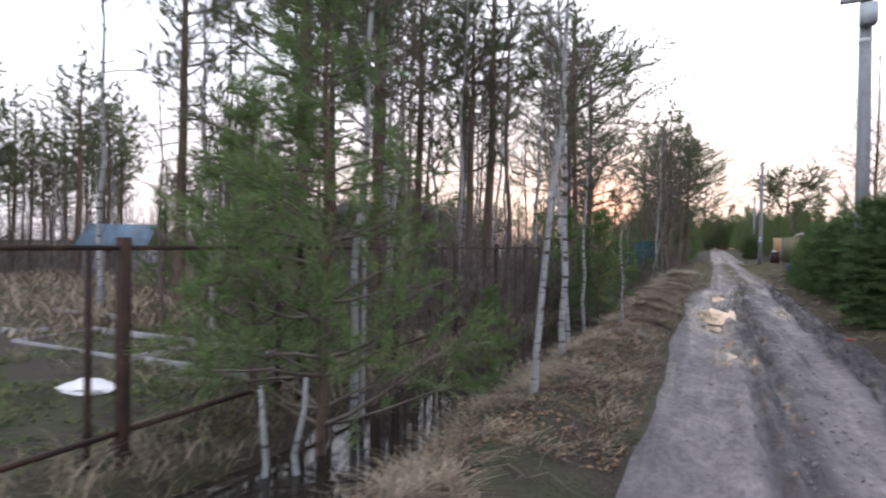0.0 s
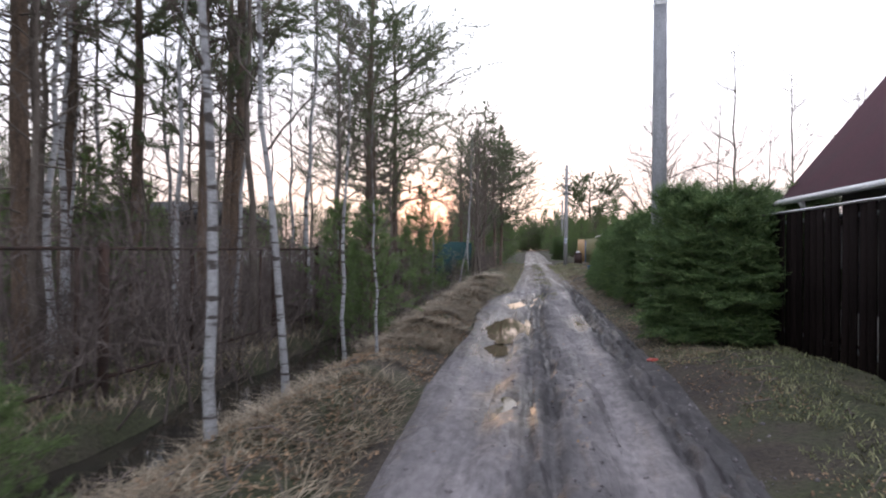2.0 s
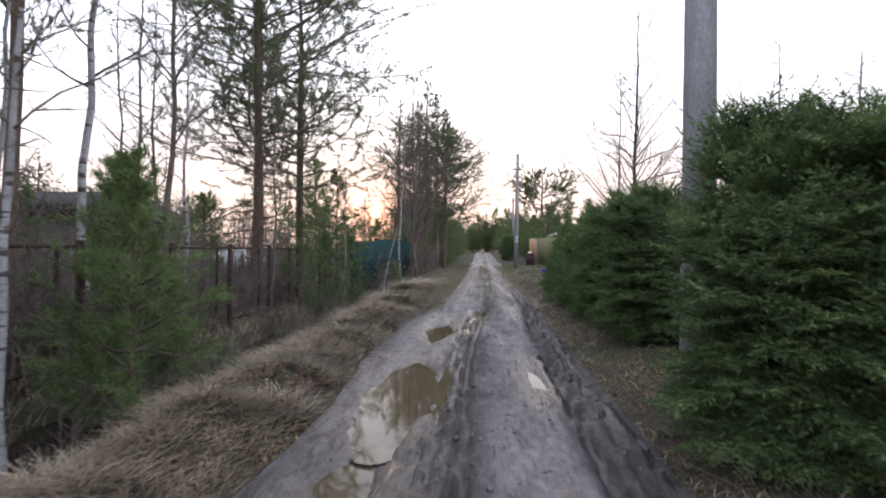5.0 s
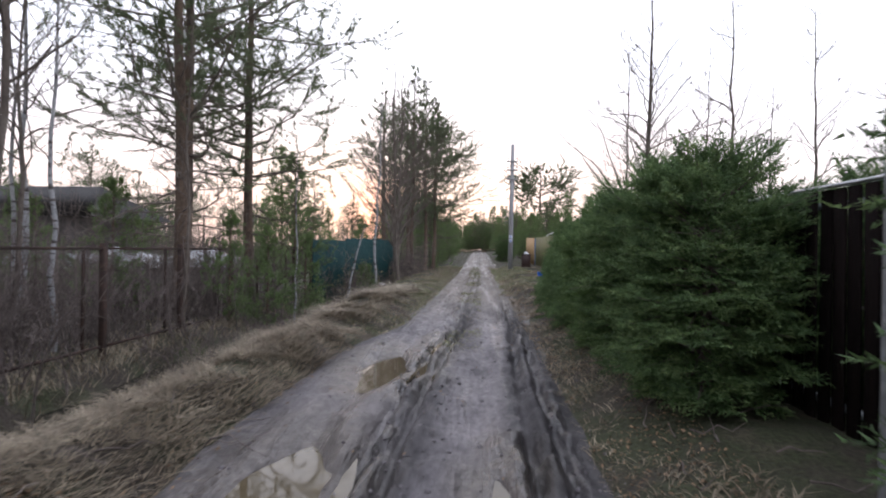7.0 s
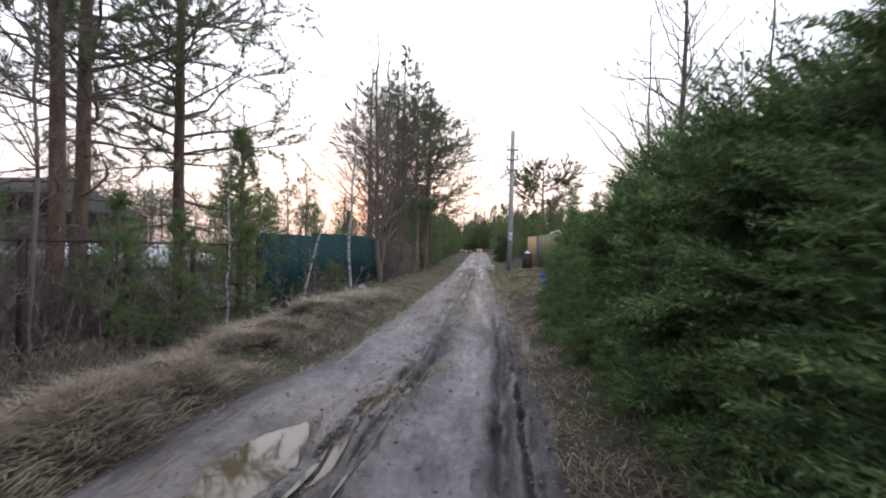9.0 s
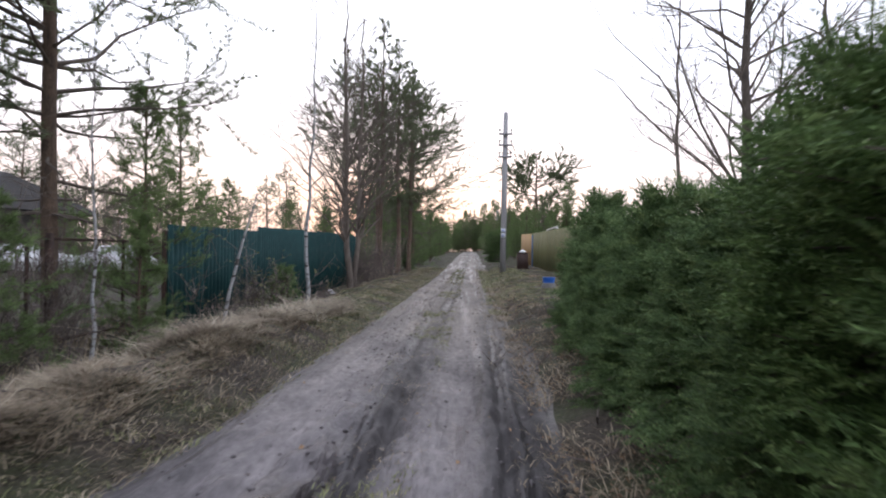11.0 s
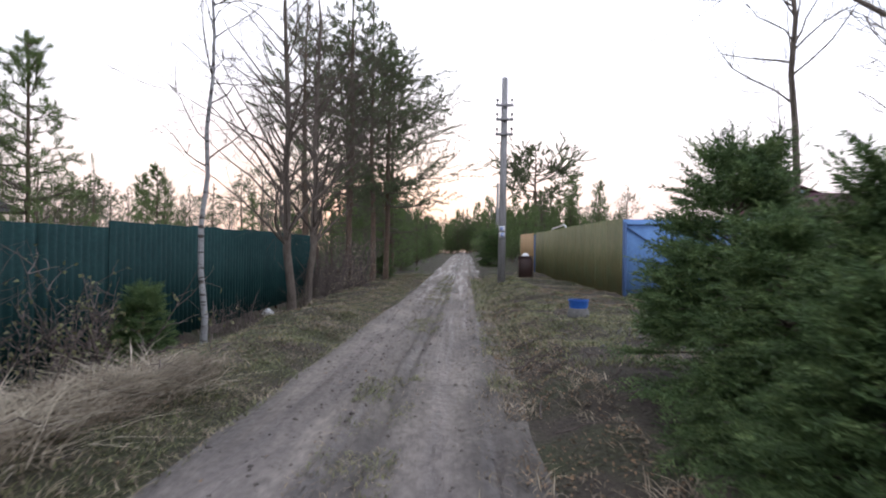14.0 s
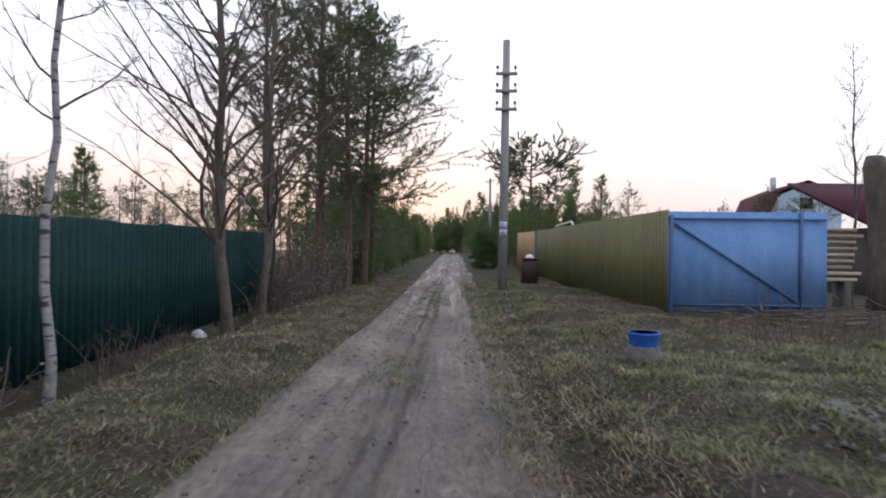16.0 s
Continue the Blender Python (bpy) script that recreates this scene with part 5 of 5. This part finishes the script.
t = thing("blue_roofed_shed", (-23.5, 16.2, -0.1), "small pale shed with a blue-grey roof", "shed", turn=35)
t.scale = (0.68, 0.68, 0.85)
part("wall", block(Build(), (-1.7, -1.5, -0.2), (1.7, 1.5, 1.55)), M_POLE, t)
part("roof", Build().add([(-2.1, -1.9, 1.5), (2.1, -1.9, 1.5), (2.1, 0, 2.7), (-2.1, 0, 2.7), (2.1, 1.9, 1.5), (-2.1, 1.9, 1.5), (-2.1, -1.9, 1.42), (2.1, -1.9, 1.42), (2.1, 0, 2.62), (-2.1, 0, 2.62), (2.1, 1.9, 1.42), (-2.1, 1.9, 1.42)],
     [(0, 1, 2, 3), (3, 2, 4, 5), (7, 6, 9, 8), (8, 9, 11, 10), (0, 6, 7, 1), (5, 4, 10, 11), (1, 7, 8, 2), (2, 8, 10, 4), (6, 0, 3, 9), (9, 3, 5, 11)]), M_SHEDBLUE, t)
part("door", block(Build(), (-0.4, -1.54, -0.1), (0.4, -1.503, 1.35), 0.004), M_DARKWALL, t)


def car(at, turn, paint, label):
    t = thing("parked_car", at, label, "car", "cars parked by the large house", turn=turn)
    side = [(-2.1, 0.35), (-2.1, 0.85), (-1.55, 0.95), (-0.9, 1.42), (0.7, 1.45), (1.5, 0.98), (2.1, 0.9), (2.15, 0.4), (2.0, 0.28), (-2.0, 0.28)]
    n = len(side)
    b = Build()
    rings = ((-0.86, 0.0), (-0.8, 0.06), (0.8, 0.06), (0.86, 0.0))
    v = [(x * (1 - (0.02 if k in (0, 3) else 0)), y * (0.84 if z > 1.2 else 1), z + (e if z > 0.5 else 0)) for k, (y, e) in enumerate(rings) for x, z in side]
    b.add(v, [(r * n + i, r * n + (i + 1) % n, (r + 1) * n + (i + 1) % n, (r + 1) * n + i) for r in range(3) for i in range(n)])
    b.f.append(np.array([list(range(n))[::-1], [3 * n + i for i in range(n)]]))
    part("body", b, paint, t)
    for s in (-1, 1):
        part("side_window", Build().add([(-1.2, s * 0.815, 1.0), (1.2, s * 0.815, 1.0), (0.62, s * 0.735, 1.40), (-0.85, s * 0.735, 1.40), (-1.2, s * 0.80, 1.0), (1.2, s * 0.80, 1.0), (0.62, s * 0.72, 1.40), (-0.85, s * 0.72, 1.40)], [(0, 1, 2, 3), (7, 6, 5, 4), (0, 4, 5, 1), (3, 2, 6, 7)]), M_DGLASS, t)
    for x0, z0, x1, z1, nm in ((1.45, 1.07, 0.78, 1.47, "windscreen"), (-1.5, 1.06, -0.96, 1.44, "rear_window")):
        part(nm, Build().add([(x0, -0.66, z0), (x0, 0.66, z0), (x1, 0.58, z1 + 0.03), (x1, -0.58, z1 + 0.03), (x0, -0.66, z0 - 0.03), (x0, 0.66, z0 - 0.03), (x1, 0.58, z1), (x1, -0.58, z1)], [(0, 1, 2, 3), (7, 6, 5, 4), (0, 4, 5, 1), (3, 2, 6, 7)]), M_DGLASS, t)
    for x in (-1.3, 1.35):
        for s in (-1, 1):
            wb = Build()
            tube(wb, [(x, s * 0.7, 0.31), (x, s * 0.88, 0.31)], [0.31, 0.31], 16, caps=True)
            wheel = part("wheel", wb, M_RUBBER, t)
            part("rim", tube(Build(), [(x, s * 0.87, 0.31), (x, s * 0.89, 0.31)], [0.19, 0.17], 12, caps=True), M_STEEL, wheel)


car((-15.6, 44.5, -0.1), 20, M_CAR, "white car parked before the house")
car((-19.6, 43.0, -0.1), 10, M_CAR, "white car parked by the yard")
car((-23.5, 42.0, -0.1), 5, M_STEEL, "silver car parked by the yard")

# broken birch saplings at the ditch
for x, y, lx, h in ((-3.1, 3.3, -0.06, 1.0), (-2.85, 3.45, 0.28, 1.05), (-3.25, 4.9, 0.05, 2.4)):
    t = thing("birch_sapling", (x, y, H(x, y)), "thin broken-off pale birch stem", "tree")
    r = np.random.default_rng(int(h * 100))
    part("stem", tube(Build(), [(0.12 * lx, 0, -0.15), (0, 0, 0.05), (-lx * 0.3, 0.02, h * 0.4), (lx * 0.1, 0, h * 0.75), (lx * 0.2, -0.02, h)], [0.04, 0.03, 0.026, 0.022, 0.016], 7, caps=True), M_BIRCH, t, smooth=True)
# leaning pale stem before the green fence
t = thing("leaning_sapling", (-2.3, 26.2, H(-2.3, 26.2)), "leaning thin pale stem by the green fence", "tree")
part("stem", tube(Build(), [(0, 0, -0.1), (0.12, 0.1, 0.8), (0.28, 0.2, 1.6), (0.5, 0.25, 2.4)], [0.03, 0.026, 0.02, 0.01], 6), M_BIRCH, t, smooth=True)

# blue fence across the road's far end
t = thing("sheet_fence", (-7.0, 107.5, float(rise(107.5)) + 0.1), "far blue steel fence beyond the road's end", "fence")
me = wave_sheet(2.4, 1.0, 0.24, 0.02).mesh("sheet", M_SHEDBLUE)
for i in range(2):
    part("sheet", me, None, t, at=pose(i * 2.4, 0, 0, 0, 0, -90))


# ---- grass ----
def tufts(name, n, xs, ys, length, lay, material, label, clump=0.5, width=0.006, seed=1, keep=None):
    r = np.random.default_rng(seed)
    x, y = r.uniform(*xs, n), r.uniform(*ys, n)
    ok = vnoise(x, y, 0.35, seed) > clump * vnoise(x, y, 2.0, seed + 3)
    if keep is not None:
        ok &= keep(x, y)
    x, y = x[ok], y[ok]
    n = len(x)
    z = height(x, y) - 0.01
    o = np.column_stack([x, y, z])
    a = r.uniform(0, 2 * math.pi, n) + 2 * vnoise(x, y, 0.6, seed + 5)
    d = np.column_stack([np.cos(a) * lay, np.sin(a) * lay, np.ones(n)]) * r.uniform(0.5, 1.1, (n, 1))
    d /= np.linalg.norm(d, axis=1)[:, None]
    ln = length * r.uniform(0.4, 1.1, (n, 1)) * (0.45 + 1.1 * vnoise(x, y, 0.4, seed + 9))[:, None]
    side = np.column_stack([-np.sin(a), np.cos(a), np.zeros(n)]) * width * r.uniform(0.7, 1.4, (n, 1))
    mid = o + d * ln * 0.55
    tip = mid + (d * [1, 1, 0.35] + np.column_stack([np.cos(a), np.sin(a), np.zeros(n)]) * 0.25) * ln * 0.5
    v = np.stack([o - side, o + side, mid - side * 0.8, mid + side * 0.8, tip], 1)
    base = np.arange(n)[:, None] * 5
    b = Build().add(v, base + np.array([[0, 1, 3]]))
    b.f.append(base + np.array([[0, 3, 2]]))
    b.f.append(base + np.array([[2, 3, 4]]))
    return tagged(part(name, b, material), label, "grass", kind="stuff")


tufts("dry_grass", 54000, (-1.85, -0.55), (11, 28), 0.34, 2.2, M_STRAW, "flattened straw-coloured grass on the verge", width=0.0035, seed=1)
tufts("dry_grass", 17000, (-1.9, -0.6), (0.5, 11.5), 0.3, 2.4, M_STRAW, "thin flattened grass on the ditch bank", width=0.0035, seed=14, clump=0.9)
tufts("dry_grass", 5200, (-1.6, -0.45), (19.5, 27.5), 0.75, 3.0, M_DRYLEAF, "long pale straw lying in swathes on the bank", clump=0.9, width=0.004, seed=15)
tufts("dry_grass", 6000, (-2.2, -0.4), (28, 50), 0.14, 1.5, M_STRAW, "flattened straw-coloured grass on the verge", width=0.005, seed=12)
tufts("dry_grass", 15000, (2.08, 2.9), (10.5, 36), 0.15, 1.6, M_STRAW, "short dry grass under the hedge", width=0.004, seed=2)
tufts("green_grass", 105000, (2.0, 8.0), (27.5, 45), 0.10, 0.9, M_GRASS, "short green and brown grass", clump=0.35, width=0.005, seed=3, keep=lambda x, y: (((x - 5.6) / 1.3) ** 2 + ((y - 29.3) / 0.9) ** 2 > 1) & ((y < 32.5 + 1.2 * vnoise(x, y, 0.8, 61)) | (x < 3.6) | (vnoise(x, y, 0.4, 60) > 0.75)))
tufts("dry_grass", 34000, (2.2, 8.5), (27.5, 46), 0.12, 1.5, M_STRAW, "dead stalks among the green grass", width=0.0035, seed=13, keep=lambda x, y: ((x - 5.6) / 1.3) ** 2 + ((y - 29.3) / 0.9) ** 2 > 1)
tufts("green_grass", 12000, (2.3, 3.8), (2, 11.5), 0.09, 0.9, M_GRASS, "short mossy grass by the fence", width=0.004, seed=4)
tufts("dry_grass", 9000, (0.8, 1.4), (18, 44), 0.05, 1.4, M_STRAW, "thin dry grass along the middle of the road", clump=0.9, width=0.004, seed=29)
tufts("green_grass", 26000, (0.82, 1.38), (19, 48), 0.055, 1.0, M_GRASS, "sparse grass along the middle of the road", clump=0.95, width=0.004, seed=5)
tufts("green_grass", 16000, (-0.7, 0.05), (23, 50), 0.06, 1.0, M_GRASS, "sparse grass along the road's edge", clump=1.1, width=0.004, seed=25)
tufts("dry_grass", 26000, (-0.8, 0.3), (17.5, 50), 0.13, 1.6, M_STRAW, "short dry grass at the road's edge", clump=0.6, width=0.004, seed=27, keep=lambda x, y: x < edge_left(y) + 0.06)
tufts("green_grass", 26000, (-0.9, 0.3), (20, 50), 0.08, 1.0, M_GRASS, "short green grass at the road's edge", clump=0.6, width=0.004, seed=28, keep=lambda x, y: x < edge_left(y) + 0.08)
tufts("dry_grass", 9000, (1.85, 2.5), (20, 48), 0.07, 1.2, M_STRAW, "sparse dry grass along the road's edge", clump=1.0, width=0.004, seed=26)
tufts("green_grass", 60000, (-15, -3.7), (-1, 11), 0.10, 0.9, M_LAWN, "rough green grass on the plot", width=0.009, seed=6, clump=0.3)
tufts("dry_grass", 16000, (-26, -9), (5, 24), 0.5, 0.6, M_STRAW, "tall brown grass beyond the plot", width=0.02, seed=16)
tufts("green_grass", 30000, (-2.1, -0.25), (25, 50), 0.075, 0.9, M_GRASS, "green grass on the verge", width=0.004, seed=7)
tufts("dry_grass", 12000, (-9, -2.4), (4, 28), 0.3, 0.9, M_STRAW, "dry grass under the trees", seed=8, keep=lambda x, y: (x < -3.4) | (x > -2.5))

tufts("dry_grass", 9000, (-4.3, -3.25), (0, 30), 0.36, 1.0, M_STRAW, "dry grass hanging over the ditch bank", width=0.004, seed=18)
tufts("dry_grass", 5000, (-2.15, -1.85), (0, 42), 0.18, 1.0, M_STRAW, "dry grass hanging over the ditch edge", width=0.004, seed=19)


def litter(n, xs, ys, size, seed, label):
    """Curled fallen leaves lying about."""
    r = np.random.default_rng(seed)
    x, y = r.uniform(*xs, n), r.uniform(*ys, n)
    ok = vnoise(x, y, 0.5, seed) > 0.35
    x, y = x[ok], y[ok]
    n = len(x)
    o = np.column_stack([x, y, height(x, y) + r.uniform(0.004, 0.03, n)])
    a = r.uniform(0, 2 * math.pi, n)
    u = np.column_stack([np.cos(a), np.sin(a), r.normal(0, 0.3, n)]) * size * r.uniform(0.6, 1.3, (n, 1))
    w = np.column_stack([-np.sin(a), np.cos(a), r.normal(0, 0.4, n)]) * size * 0.55 * r.uniform(0.6, 1.3, (n, 1))
    v = np.stack([o - u, o + w + [0, 0, size * 0.3], o + u, o - w + [0, 0, size * 0.3]], 1)
    base = np.arange(n)[:, None] * 4
    b = Build().add(v, base + np.array([[0, 1, 2]]))
    b.f.append(base + np.array([[0, 2, 3]]))
    tagged(part("fallen_leaves", b, M_LEAF), label, "leaves", kind="stuff")


litter(8000, (2.1, 2.85), (5, 35), 0.015, 31, "brown fallen leaves along the hedge")
litter(12000, (-2.0, -0.5), (1, 14), 0.02, 34, "brown leaf litter on the ditch bank")
litter(5000, (-2.2, -0.4), (12, 46), 0.017, 32, "brown fallen leaves in the dry grass")
litter(5000, (3.4, 9), (32.5, 37.5), 0.02, 35, "brown leaf litter before the gate")
litter(500, (-0.4, 2.2), (1, 46), 0.018, 33, "a few fallen leaves on the road")

GRAIN = np.array([(1, 0, 0), (0, 1, 0), (-1, 0, 0), (0, -1, 0), (0, 0, 0.8), (0, 0, -0.6)])
GRAIN_FACES = np.array([(0, 1, 4), (1, 2, 4), (2, 3, 4), (3, 0, 4), (1, 0, 5), (2, 1, 5), (3, 2, 5), (0, 3, 5)])

# twigs dropped on the verges
r = np.random.default_rng(78)
b = Build()
for _ in range(420):
    x = r.uniform(-2.2, -0.5) if r.random() < 0.6 else r.uniform(2.3, 3.2)
    y = r.uniform(2, 44)
    a = r.uniform(0, 2 * math.pi)
    pts = limb(r, (x, y, 0), (math.cos(a), math.sin(a), 0.05), r.uniform(0.15, 0.6), 4, 0.15, 0.0)
    pts[:, 2] = height(pts[:, 0], pts[:, 1]) + r.uniform(0.01, 0.10, 5)
    tube(b, pts, np.linspace(0.007, 0.002, 5), 4)
tagged(part("fallen_twigs", b, M_BRUSH), "thin dead twigs lying on the verges", "twigs", kind="stuff")

# gravel drive on the right
r = np.random.default_rng(79)
n = 3800
x, y = r.normal(5.6, 0.75, n), r.normal(29.3, 0.55, n)
c = np.column_stack([x, y, height(x, y) + 0.004])
v = c[:, None] + GRAIN[None] * (0.012 + 0.03 * r.random((n, 1, 1)) ** 2) * r.uniform(0.6, 1.3, (n, 6, 1))
tagged(part("gravel", Build().add(v, (np.arange(n)[:, None, None] * 6 + GRAIN_FACES[None]).reshape(-1, 3)), M_CONCRETE), "grey gravel spread on the drive", "gravel", kind="stuff")

# clods and small stones on the road
r = np.random.default_rng(77)
n = 4200
x, y = r.uniform(ROAD_L - 0.2, ROAD_R + 0.1, n), r.uniform(1, 45, n)
x = np.where(r.random(n) < 0.45, 0.75 + r.normal(0, 0.25, n), np.where(r.random(n) < 0.5, 1.95 + r.normal(0, 0.15, n), x))
c = np.column_stack([x, y, height(x, y)])
v = c[:, None] + GRAIN[None] * (0.008 + 0.022 * r.random((n, 1, 1)) ** 3) * r.uniform(0.6, 1.3, (n, 6, 1))
tagged(part("clods", Build().add(v, (np.arange(n)[:, None, None] * 6 + GRAIN_FACES[None]).reshape(-1, 3)), M_ROAD), "small clods of mud and stones", "clods", kind="stuff")
